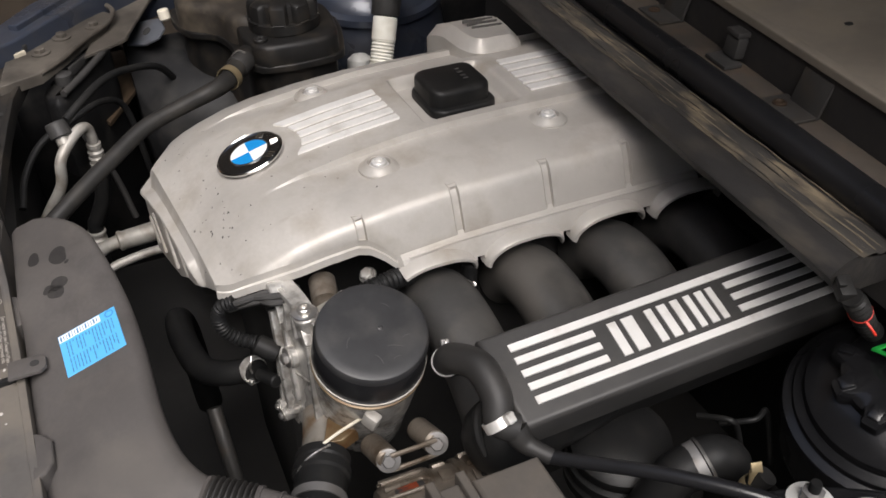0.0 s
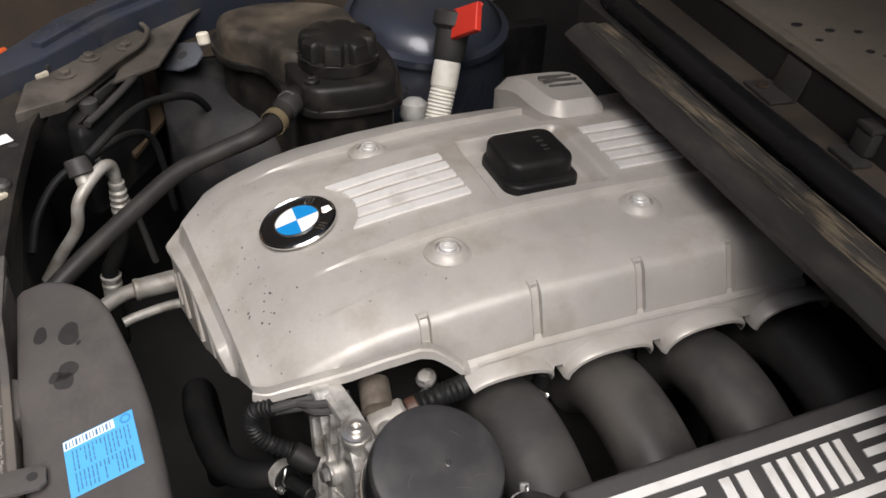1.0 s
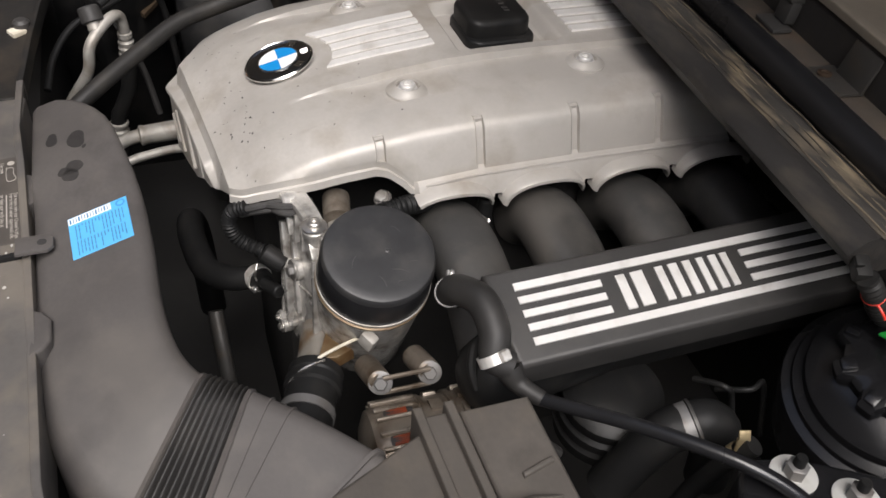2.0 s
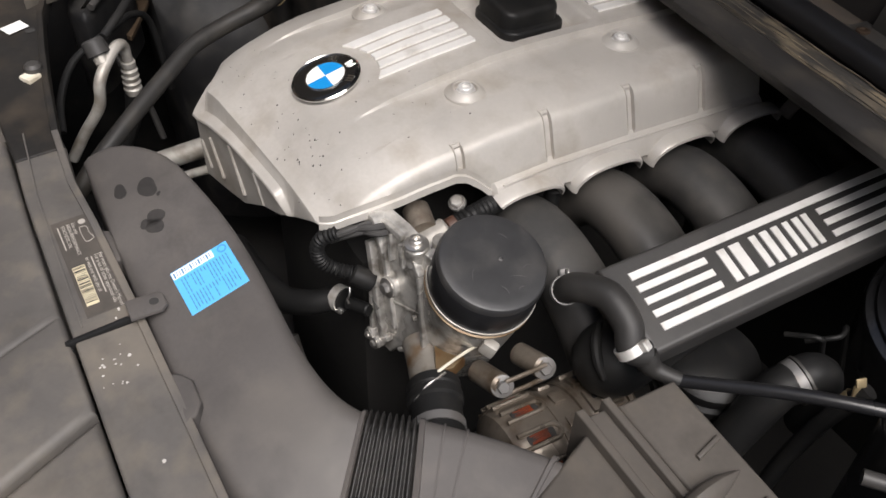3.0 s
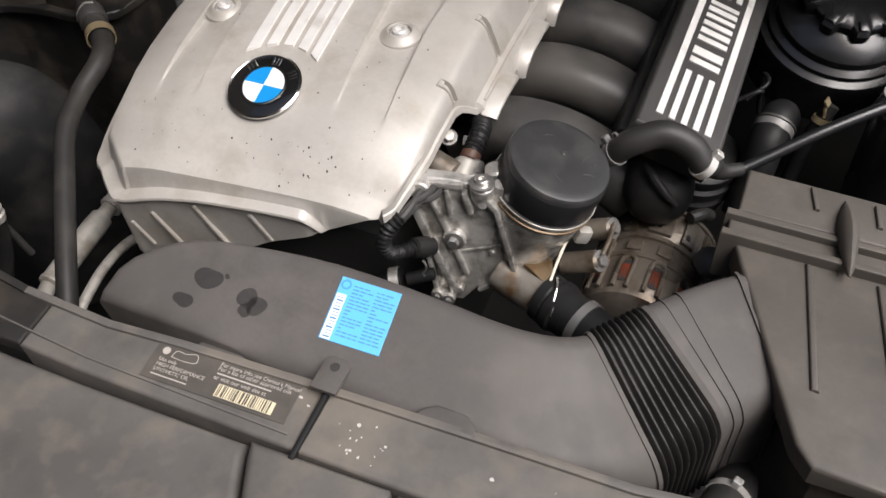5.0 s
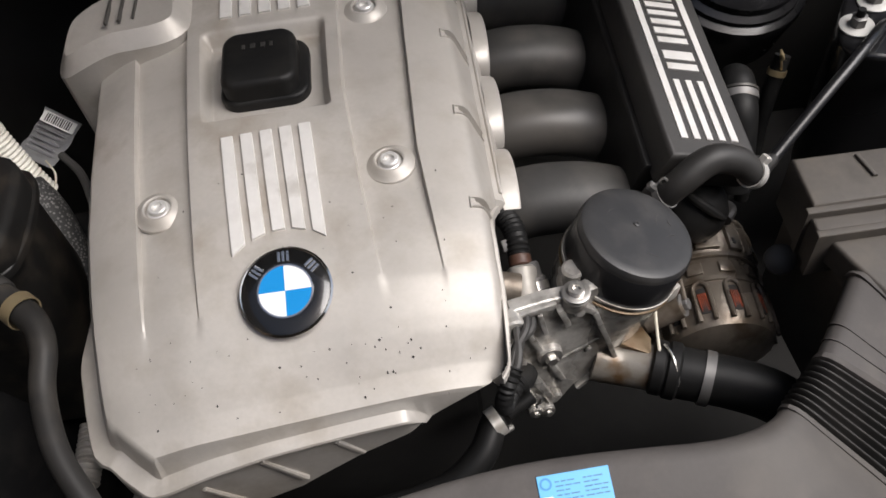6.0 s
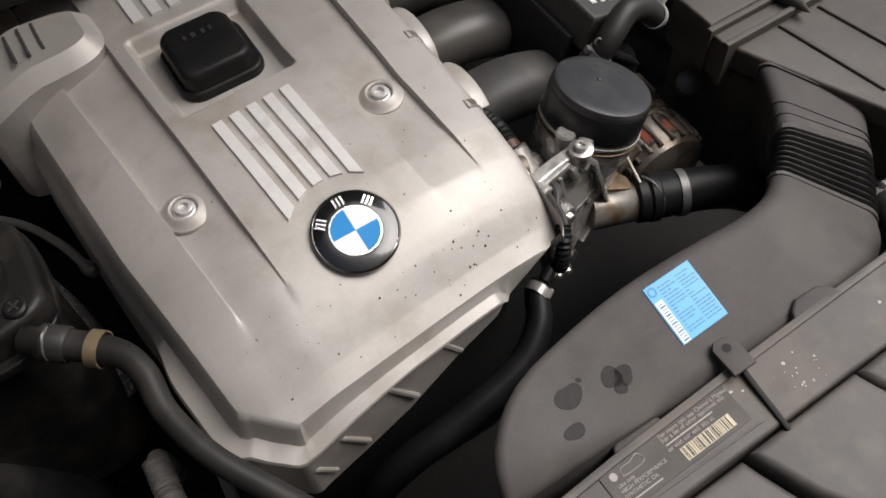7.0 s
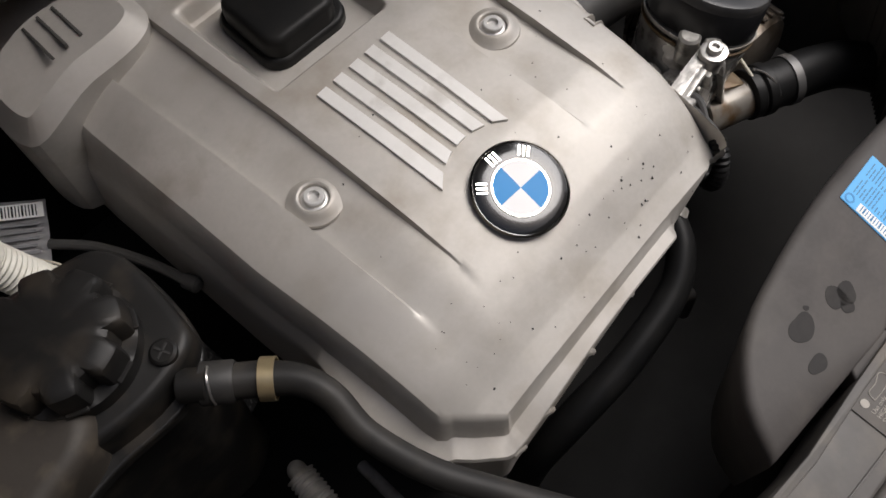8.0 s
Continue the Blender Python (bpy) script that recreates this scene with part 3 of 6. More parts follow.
# cover bolts: boss rings come with the shell, the socket heads sit in them
for bx, by in COVER_BOLTS:
    m = Matrix.Translation(on_cover(bx, by))
    part("boss", lathe([(0.0205, -0.002), (0.0200, 0.0002), (0.0165, 0.0022), (0.0140, 0.0050), (0.0118, 0.0056), (0.0106, 0.0050), (0.0102, 0.0016), (0.002, 0.0012)], 36, m), SILVER, cover)
    part("bolt", lathe([(0.0094, 0.0010), (0.0094, 0.0026), (0.0078, 0.0034), (0.0074, 0.0062), (0.0066, 0.0069), (0.0042, 0.0069), (0.0038, 0.0040)], 30, m), BOLTHEAD, cover, "bright socket-head bolt")


# ---------- round badge ----------
def badge_frame():
    slope = math.atan2(bare_z(0, 0.03) - bare_z(0, -0.03), 0.06)
    return Matrix.Translation((0.0, 0.0, bare_z(0, 0) + 0.0008)) @ pose(0, 0, 0, math.degrees(slope), 0, 0) @ Matrix.Scale(0.965, 4)


def pie(r0, r1, a0, a1, z, m, steps=12, thick=0.0006):
    own = bmesh.new()
    ring = [(r1 * math.cos(a0 + (a1 - a0) * k / steps), r1 * math.sin(a0 + (a1 - a0) * k / steps)) for k in range(steps + 1)]
    ring += [(r0 * math.cos(a1 + (a0 - a1) * k / steps), r0 * math.sin(a1 + (a0 - a1) * k / steps)) for k in range(steps + 1)] if r0 else [(0, 0)]
    return loft([[m @ V(x, y, z) for x, y in ring], [m @ V(x, y, z + thick) for x, y in ring]], True, (True, True), own)


BM = badge_frame()
badge = thing("badge", "round badge, black ring with blue and white quarters", "badge")
part("disc", lathe([(0.0350, 0), (0.0350, 0.0026), (0.0335, 0.0036), (0.022, 0.0038), (0.004, 0.0034)], 48, BM), BADGE, badge)
part("rim", lathe([(0.0340, 0.001), (0.0357, 0.001), (0.0359, 0.0030), (0.0345, 0.0042), (0.0337, 0.0035)], 48, BM, ring=True), CHROME, badge, "thin chrome rim")
part("inner_ring", lathe([(0.0200, 0.0036), (0.0216, 0.0040), (0.0213, 0.0048), (0.0200, 0.0048)], 40, BM, ring=True), CHROME, badge)
for k, mat in enumerate((LOGOWHITE, LOGOBLUE, LOGOWHITE, LOGOBLUE)):
    part("quarter", pie(0, 0.0205, math.pi / 2 * k, math.pi / 2 * (k + 1), 0.0041, BM), mat, badge, "blue quarter" if k % 2 else "white quarter")
for a in (140, 90, 40):
    m = BM @ pose(0, 0, 0, 0, 0, a - 90) @ pose(0, 0.0277, 0.0040)
    for dx in (-0.0034, 0.0, 0.0034):
        part("mark", box((0.0021, 0.0082, 0.0008), m @ pose(dx, 0, 0), 0.0002, 1), CHROME, badge)


# ---------- oil filler cap ----------
def square_cap(w, h, r, n=7):
    pts = []
    for cx, cy, a0 in ((w / 2 - r, h / 2 - r, 0), (-w / 2 + r, h / 2 - r, 90), (-w / 2 + r, -h / 2 + r, 180), (w / 2 - r, -h / 2 + r, 270)):
        pts += [(cx + r * math.cos(radians(a0 + 90 * k / n)), cy + r * math.sin(radians(a0 + 90 * k / n))) for k in range(n + 1)]
    return pts


filler = thing("oil_filler_cap", "square black plastic oil filler cap in the cover's recess", "filler cap")
FM = Matrix.Translation((-0.017, 0.226, 0.7985))
part("cap", slab(square_cap(0.065, 0.068, 0.014), lambda x, y: 0.0335 + 0.002 * (1 - (x / 0.033) ** 2), 0.010, 0.006, FM), DEEP, filler)
part("collar", slab(square_cap(0.077, 0.076, 0.017), 0.016, -0.004, 0.004, FM @ Matrix.Translation((0.002, 0.001, 0))), DEEP, filler, "wider skirt of the cap")
for dx, w in ((-0.012, 0.003), (-0.004, 0.0045), (0.005, 0.004), (0.012, 0.003)):
    part("pressed_mark", box((w, 0.006, 0.0008), FM @ pose(dx, 0.012, 0.0352), 0.0003, 1), BLACK, filler)


# ---------- black intake plenum ----------
plenum = thing("intake_plenum", "black plastic intake plenum cover with silver bars", "intake plenum")
PX = Matrix.Translation((0.350, 0.1194, 0.7625)) @ pose(0, 0, 0, 1.8, 18.4, 0.6) @ Matrix.Translation((0, -0.122, 0))


lid = [(-0.041, 0.102), (0.041, 0.104), (0.041, 0.53), (-0.041, 0.53)]
part("lid", slab(lid, 0.0, -0.036, 0.005, PX), BLACK, plenum)
# body takes a blacker material than the lid, with its shade put into the colour
part("body", slab([(-0.048, 0.115), (0.028, 0.124), (0.028, 0.53), (-0.048, 0.53)], -0.03, -0.10, 0.004, PX), DEEP, plenum, "black lower chamber, its shade put into the colour")


def lid_bar(u, w, y0, y1, skew=0.0):
    own = bmesh.new()
    h = 0.0012
    lo = [PX @ V(u - w / 2, y0 + skew, -0.001), PX @ V(u + w / 2, y0 - skew, -0.001), PX @ V(u + w / 2, y1 - skew, -0.001), PX @ V(u - w / 2, y1 + skew, -0.001)]
    hi = [PX @ V(u - w / 2 + 0.0003, y0 + skew, h), PX @ V(u + w / 2 - 0.0003, y0 - skew, h), PX @ V(u + w / 2 - 0.0003, y1 - skew, h), PX @ V(u - w / 2 + 0.0003, y1 + skew, h)]
    return loft([lo, hi], True, (True, True), own)


U = [-0.0236, -0.0118, 0.0, 0.0118, 0.0236]
for u in (U[0], U[4]):
    part("silver_bar", lid_bar(u, 0.0070, 0.122, 0.418), STRIPE, plenum, "long silver bar")
for u in U[1:4]:
    part("silver_bar", lid_bar(u, 0.0064, 0.122, 0.192), STRIPE, plenum)
    part("silver_bar", lid_bar(u, 0.0064, 0.318, 0.415), STRIPE, plenum)
# a brand name in silver stands between the bars: plain upright blocks
for y0, w in ((0.205, 0.008), (0.218, 0.011), (0.240, 0.007), (0.252, 0.008), (0.265, 0.007), (0.278, 0.006), (0.289, 0.007), (0.300, 0.006)):
    part("mark", lid_bar(0.0, 0.0310, y0, y0 + w), STRIPE, plenum)


# ---------- intake runners ----------
runners = thing("intake_manifold", "matt black plastic intake runners bending to the plenum", "intake manifold")
for k, y in enumerate(RUNNER_Y):
    pts = [(0.140, y, 0.676), (0.165, y, 0.700), (0.195, y, 0.711), (0.235, y, 0.709), (0.275, y, 0.694), (0.315, y, 0.664)]
    rings = []
    line = spline(pts, 5)
    for i, q in enumerate(line):
        way = (line[min(i + 1, len(line) - 1)] - line[max(i - 1, 0)]).normalized()
        up = V(0, 1, 0).cross(way) * -1
        wy, wz = 0.032, 0.028
        rings.append([q + V(0, 1, 0) * wy * math.copysign(abs(math.cos(a)) ** 0.85, math.cos(a)) + up * wz * math.copysign(abs(math.sin(a)) ** 0.85, math.sin(a)) for a in [2 * math.pi * s / 28 for s in range(28)]])
    part("runner", loft(rings), RUNNER, runners)


# ---------- front air duct ----------
def duct_z(x, y):
    return 0.7733 + 0.30 * (y + 0.1765) - 0.11 * (x - 0.18)


def section(a, c, r, puff=0.0, bottom=0.63, under=0.022, rc=None):
    """An upright duct section from its rear shoulder a to its front shoulder c, with rounded shoulders of radius r and rc."""
    a, c = Vector(a), Vector(c)
    rc = rc or r
    flat = Vector((c.x - a.x, c.y - a.y, 0)).normalized()
    a, c = a - flat * puff + V(0, 0, puff), c + flat * puff + V(0, 0, puff)
    tilt = (c.z - a.z) / Vector((c.x - a.x, c.y - a.y)).length
    tuck = min(under, 0.25 * (c - a).length)
    ring = [V(a.x + flat.x * tuck, a.y + flat.y * tuck, bottom), V(a.x, a.y, a.z - r)]
    ring += [a + flat * r * (1 - math.cos(u)) + V(0, 0, tilt * r * (1 - math.cos(u)) - r * (1 - math.sin(u))) for u in (0.4, 0.8, 1.2)]
    p, q = a + flat * r + V(0, 0, tilt * r), c - flat * rc - V(0, 0, tilt * rc)
    ring += [p.lerp(q, g) for g in (0.0, 0.25, 0.5, 0.75, 1.0)]
    ring += [c - flat * rc * (1 - math.cos(u)) + V(0, 0, -tilt * rc * (1 - math.cos(u)) - rc * (1 - math.sin(u))) for u in (1.2, 0.8, 0.4)]
    return ring + [V(c.x, c.y, c.z - rc), V(c.x, c.y, bottom)]


A0, A1, B0, B1 = V(0.333, -0.117, 0.7585), V(0.414, -0.187, 0.703), V(0.367, -0.086, 0.769), V(0.4475, -0.138, 0.7245)
E0, E1 = V(0.245, -0.139, duct_z(0.245, -0.139)), V(0.275, -0.232, duct_z(0.275, -0.232))
K0, K1 = V(0.311, -0.139, 0.7640), V(0.368, -0.236, 0.736)
bend = []
for k in range(1, 19):
    f = k / 18
    rear = E0 * (1 - f) ** 2 + K0 * 2 * f * (1 - f) + A0 * f * f
    front = E1 * (1 - f) ** 2 + K1 * 2 * f * (1 - f) + A1 * f * f
    bend.append(section(rear, front, 0.017))
duct = thing("air_duct", "dark grey plastic air duct with oil spots", "air duct")
LEFT_END = [(-0.0215, -0.2315), (-0.0200, -0.226), (-0.0150, -0.2085), (-0.0080, -0.196), (0.0, -0.1875), (0.0085, -0.1800), (0.0195, -0.1725), (0.032, -0.1660), (0.047, -0.1608), (0.061, -0.1575), (0.076, -0.1545), (0.094, -0.1510)]


def low_z(x, y):
    return duct_z(x, y) - 0.9 * max(0.0, -0.222 - y)


run = [section((x, y, low_z(x, y)), (0.11 + 0.02 * s / 11, -0.232, duct_z(0.11 + 0.02 * s / 11, -0.232)), 0.009, under=0.020, rc=0.013) for s, (x, y) in enumerate(LEFT_END)]
for x, y, r in ((0.118, -0.1468, 0.010), (0.145, -0.1430, 0.012), (0.17, -0.1408, 0.014), (0.20, -0.1393, 0.016), (0.225, -0.139, 0.017), (0.245, -0.139, 0.017)):
    run.append(section((x, y, duct_z(x, y)), (x + 0.03, -0.232, duct_z(x + 0.03, -0.232)), r, rc=0.013, under=0.055 - 0.2 * (x - 0.11)))
part("shell", loft(run + bend), DUCT, duct, sharp=50)


def oil_blot(x, y, r, stretch_, turn):
    pts = []
    for k in range(26):
        a = 2 * math.pi * k / 26
        q = r * (1 + 0.16 * math.sin(2 * a + 50 * x) + 0.07 * math.sin(3 * a + 90 * y))
        u, v = q * math.cos(a) * stretch_, q * math.sin(a)
        pts.append((x + u * math.cos(turn) - v * math.sin(turn), y + u * math.sin(turn) + v * math.cos(turn)))
    return slab(pts, lambda px, py: duct_z(px, py) + 0.0003, lambda px, py: duct_z(px, py) - 0.002, 0.0001, steps=1)


for x, y, r, long_, turn in ((0.0590, -0.1923, 0.0085, 1.25, 0.5), (0.0485, -0.2135, 0.0058, 1.3, 0.2), (0.0945, -0.1955, 0.0070, 1.3, 1.2), (0.1035, -0.1985, 0.0062, 1.4, 0.2), (0.0965, -0.2040, 0.0045, 1.4, 0.9), (0.072, -0.186, 0.0018, 1.2, 0.0)):
    part("oil_spot", oil_blot(x, y, r, long_, turn), DRIEDOIL, duct, "dark dried oil spot")

label = thing("blue_label", "blue printed sticker with a white barcode strip on the duct", "sticker")
LM = Matrix.Translation((0.1796, -0.1776, duct_z(0.1796, -0.1776) + 0.0005)) @ pose(0, 0, 0, 16.7, 6.3, 0) @ pose(0, 0, 0, 0, 0, 3.8)
part("sheet", box((0.0475, 0.0500, 0.0008), LM, 0.0003, 1), BLUE, label)
part("code_strip", box((0.0075, 0.036, 0.0006), LM @ pose(-0.0190, -0.0065, 0.0004), 0.0001, 1), PAPER, label, "white strip with a barcode")
for k in range(14):
    part("code_bar", box((0.0052, 0.0006 + 0.0007 * (k % 3 == 0), 0.0004), LM @ pose(-0.0186, -0.0225 + 0.0024 * k, 0.0008), 0.0, 1), LABELINK, label)
part("mark", lathe([(0.0026, 0), (0.0040, 0), (0.0040, 0.0004), (0.0026, 0.0004)], 24, LM @ pose(-0.0185, 0.0195, 0.0003), ring=True), INK, label)
random.seed(3)
for k in range(15):
    y = 0.020 - 0.0028 * k
    for x0, x1 in ((-0.0125, 0.004), (0.006, 0.0215)):
        x = x0
        while x < x1 - 0.002:
            w = min(random.uniform(0.002, 0.006), x1 - x)
            part("line", box((w, 0.0009, 0.0003), LM @ pose(x + w / 2, y, 0.0005), 0.0, 1), LABELINK, label)
            x += w + 0.0009
            if random.random() < 0.08:
                break

# corrugated joint and the snorkel on to the air box
bellows = thing("bellows", "black corrugated rubber joint between duct and air box", "bellows")


def bellow_ring(f, puff):
    return section(A0.lerp(B0, f), A1.lerp(B1, f), 0.017, puff)


folds, start, stop = 8, 0.07, 0.90
rings = []
for k in range(folds * 8 + 1):
    f = k / (folds * 8)
    wave = math.cos(2 * math.pi * folds * f)
    rings.append(bellow_ring(start + (stop - start) * f, -0.0008 - 0.0030 * math.copysign(abs(wave) ** 0.6, wave)))
part("folds", loft(rings), RUBBER, bellows, sharp=80)
part("cuff", loft([bellow_ring(f, p) for f, p in ((-0.03, -0.001), (-0.01, 0.0015), (0.05, 0.0015), (0.07, -0.002))]), DUCT, bellows, "smooth end cuff")
part("cuff", loft([bellow_ring(f, p) for f, p in ((0.90, -0.002), (0.92, 0.0016), (1.0, 0.0018), (1.02, -0.001))]), DUCT, bellows)

snorkel = thing("snorkel", "dark grey plastic snorkel leading to the air box", "snorkel")
C0, C1 = V(0.429, -0.006, 0.742), V(0.483, -0.100, 0.724)


def snorkel_ring(f, puff=0.0):
    return section(B0.lerp(C0, f) + V(0, 0, 0.004 * math.sin(math.pi * f)), B1.lerp(C1, f), 0.015, puff)


part("shell", loft([snorkel_ring(k / 8) for k in range(9)]), DUCT, snorkel, sharp=50)
for f in (0.13, 0.29):
    part("seam", loft([snorkel_ring(f + d, p) for d, p in ((0, -0.001), (0.003, 0.0010), (0.016, 0.0010), (0.019, -0.001))]), DUCT, snorkel, sharp=50)
part("seam", loft([snorkel_ring(f, p) for f, p in ((0.90, -0.001), (0.905, 0.0022), (0.935, 0.0022), (0.94, -0.001))]), DUCT, snorkel, sharp=50)

# ---------- air filter box ----------
airbox = thing("air_filter_box", "dusty dark grey air filter box with ribs and clips", "air filter box")
airbox.location = (0.0, 0.010, 0.0)


def box_z(x, y):
    return 0.750 - 0.08 * (x - 0.418)


part("lid", slab([(0.418, 0.008), (0.4255, -0.010), (0.492, -0.156), (0.505, -0.170), (0.60, -0.170), (0.60, 0.018), (0.50, 0.012)], lambda x, y: box_z(x, y) - 0.008, 0.715, 0.004), AIRBOX, airbox)
part("lower", slab([(0.435, -0.02), (0.485, -0.11), (0.515, -0.15), (0.60, -0.15), (0.60, 0.09), (0.425, 0.085)], 0.70, 0.55, 0.006), AIRBOX, airbox)
part("rear_lid", slab([(0.414, 0.036), (0.60, 0.046), (0.60, 0.096), (0.414, 0.088)], box_z, 0.69, 0.004), AIRBOX, airbox)
part("seam", slab([(0.410, 0.010), (0.60, 0.020), (0.60, 0.037), (0.410, 0.028)], lambda x, y: box_z(x, y) - 0.004, 0.70, 0.003), AIRBOX, airbox)
part("flange", slab([(0.406, 0.004), (0.60, 0.014), (0.60, 0.020), (0.406, 0.011)], lambda x, y: box_z(x, y) + 0.002, 0.70, 0.0015), AIRBOX, airbox)
part("flange", slab([(0.406, 0.027), (0.60, 0.037), (0.60, 0.043), (0.406, 0.034)], lambda x, y: box_z(x, y) + 0.002, 0.70, 0.0015), AIRBOX, airbox)
for x0, x1, y0 in ((0.4785, 0.498, -0.110), (0.533, 0.556, -0.115)):
    part("rib", slab([(x0 - 0.0035, 0.006), (x1 - 0.003, y0), (x1 + 0.003, y0), (x0 + 0.0035, 0.006)], lambda x, y: box_z(x, y) - 0.0050, 0.72, 0.0022), AIRBOX, airbox)
for x0, x1 in ((0.4745, 0.468), (0.5245, 0.520)):
    part("rib", slab([(x0 - 0.002, 0.060), (x0 + 0.002, 0.060), (x1 + 0.002, 0.084), (x1 - 0.002, 0.084)], lambda x, y: box_z(x, y) + 0.003, 0.72, 0.0014), AIRBOX, airbox)
for x in (0.497,):
    rings = []
    for s, w, h in ((0, 0.001, 0.001), (0.12, 0.0045, 0.007), (0.4, 0.0080, 0.014), (0.55, 0.0085, 0.015), (0.75, 0.0070, 0.011), (0.92, 0.003, 0.004), (1, 0.0006, 0.001)):
        c = V(x + 0.010 - 0.012 * s, -0.002 + 0.082 * s, box_z(x, 0) + 0.001)
        rings.append([c + V(w * math.cos(a), 0, h * max(-0.2, math.sin(a))) for a in [2 * math.pi * k / 12 for k in range(12)]])
    part("clip", loft(rings), AIRBOX, airbox)


# ---------- front slam panel ----------
def slam_z(x, y):
    return 0.7577 + 0.06 * (y + 0.235) - 0.035 * (x - 0.18) + 0.06 * max(0.0, -0.06 - x)


slam = thing("slam_panel", "dusty dark plastic radiator panel with worn prints", "front panel", kind="structure")
REAR_EDGE = [(0.60, -0.195), (0.52, -0.202), (0.47, -0.214), (0.40, -0.224), (0.30, -0.2275), (0.18, -0.2325), (0.06, -0.239), (0.0, -0.2440), (-0.08, -0.242), (-0.158, -0.2335), (-0.214, -0.2255), (-0.276, -0.215), (-0.323, -0.199), (-0.352, -0.184)]
part("strip", slab([(-0.055, -0.2860), (0.0, -0.2875), (0.146, -0.2850), (0.32, -0.2815), (0.55, -0.27)] + REAR_EDGE[:8] + [(-0.055, -0.2405)], slam_z, 0.70, 0.003), DUSTY, slam)
# the corner has a darker base colour than the strip, with dirt patches
part("corner_strip", slab([(-0.405, -0.236), (-0.335, -0.284), (-0.25, -0.292), (-0.15, -0.290), (-0.09, -0.288), (-0.0555, -0.2860), (-0.0555, -0.2405)] + REAR_EDGE[8:], slam_z, lambda x, y: slam_z(x, y) - 0.012, 0.003), CORNER, slam, "darker corner of the panel with dirt patches")
part("hole", lathe([(0.0048, 0), (0.0052, 0.0006), (0.0001, 0.0008)], 18, Matrix.Translation((-0.252, -0.2325, slam_z(-0.252, -0.2325)))), DARK, slam)
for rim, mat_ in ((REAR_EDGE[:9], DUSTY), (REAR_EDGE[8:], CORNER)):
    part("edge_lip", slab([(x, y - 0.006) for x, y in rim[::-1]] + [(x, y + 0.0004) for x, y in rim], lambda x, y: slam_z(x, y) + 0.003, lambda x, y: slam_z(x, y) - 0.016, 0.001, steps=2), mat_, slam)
part("groove_edge", slab([(-0.09, -0.2725), (0.0, -0.2775), (0.17, -0.2765), (0.17, -0.2750), (0.0, -0.2760), (-0.09, -0.2710)], lambda x, y: slam_z(x, y) + 0.0015, 0.72, 0.0005, steps=2), DUSTY, slam)
for x, y in ((0.088, -0.2385), (0.267, -0.2300)):
    part("tab", slab([(x - 0.024, y - 0.003), (x + 0.026, y - 0.003), (x + 0.022, y + 0.006), (x + 0.013, y + 0.0125), (x - 0.009, y + 0.0130), (x - 0.018, y + 0.007)], 0.7575, 0.735, 0.0025), DUCT, slam)
tab = bmesh.new()
slab([(0.171, -0.242), (0.1915, -0.242), (0.1915, -0.218), (0.187, -0.2135), (0.1755, -0.2135), (0.171, -0.218)], 0.7690, 0.7660, 0.001, None, tab, 2)
part("bracket", tab, DUCT, slam)
part("bracket_hole", lathe([(0.0026, 0), (0.0036, 0.0002), (0.0036, 0.0008), (0.0001, 0.0009)], 18, Matrix.Translation((0.181, -0.222, 0.7685))), DARK, slam)
part("bracket_tail", box((0.0045, 0.056, 0.006), pose(0.1815, -0.263, 0.7570, 8, 0, -2), 0.0015), DEEP, slam)
part("bracket_tail_end", box((0.007, 0.010, 0.016), pose(0.1845, -0.290, 0.744, 8, 0, -2), 0.002), DEEP, slam)
front_panel = thing("grille_cover", "dusty grey moulded cover ahead of the radiator panel", "front cover")
LEFT_PANEL = [(-0.12, -0.56), (0.24, -0.56), (0.205, -0.42), (0.180, -0.366), (0.160, -0.335), (0.146, -0.300), (0.142, -0.2878), (0.0, -0.2898), (-0.12, -0.2885)]
MID_PANEL = [(0.245, -0.56), (0.34, -0.56), (0.285, -0.36), (0.258, -0.30), (0.252, -0.2848), (0.146, -0.2873), (0.151, -0.302), (0.165, -0.335), (0.185, -0.366), (0.210, -0.42)]
RIGHT_PANEL = [(0.345, -0.56), (0.60, -0.56), (0.60, -0.272), (0.40, -0.2815), (0.256, -0.2845), (0.262, -0.300), (0.289, -0.36)]
for outline_, lift in ((LEFT_PANEL, 0.0), (MID_PANEL, 0.007), (RIGHT_PANEL, 0.003)):
    part("panel", slab(outline_, lambda x, y, up=lift: 0.7475 + up + 0.06 * (y + 0.30), 0.66, 0.007, steps=5), DUSTY, front_panel)
part("base", slab([(-0.40, -0.62), (0.62, -0.62), (0.62, -0.29), (-0.30, -0.28)], lambda x, y: 0.722 - 0.10 * max(0, -0.30 - y), 0.60, 0.006), DUSTY, front_panel)


# ---------- cowl: weathered seal beam, round seal, rear wall ----------
def crest(f):
    """How far the beam's top stands up, f across it."""
    return 0.0085 * (1 - f)


beam = thing("cowl_beam", "weathered dark cowl beam with pale scuffs along its top", "cowl beam")
rings = []
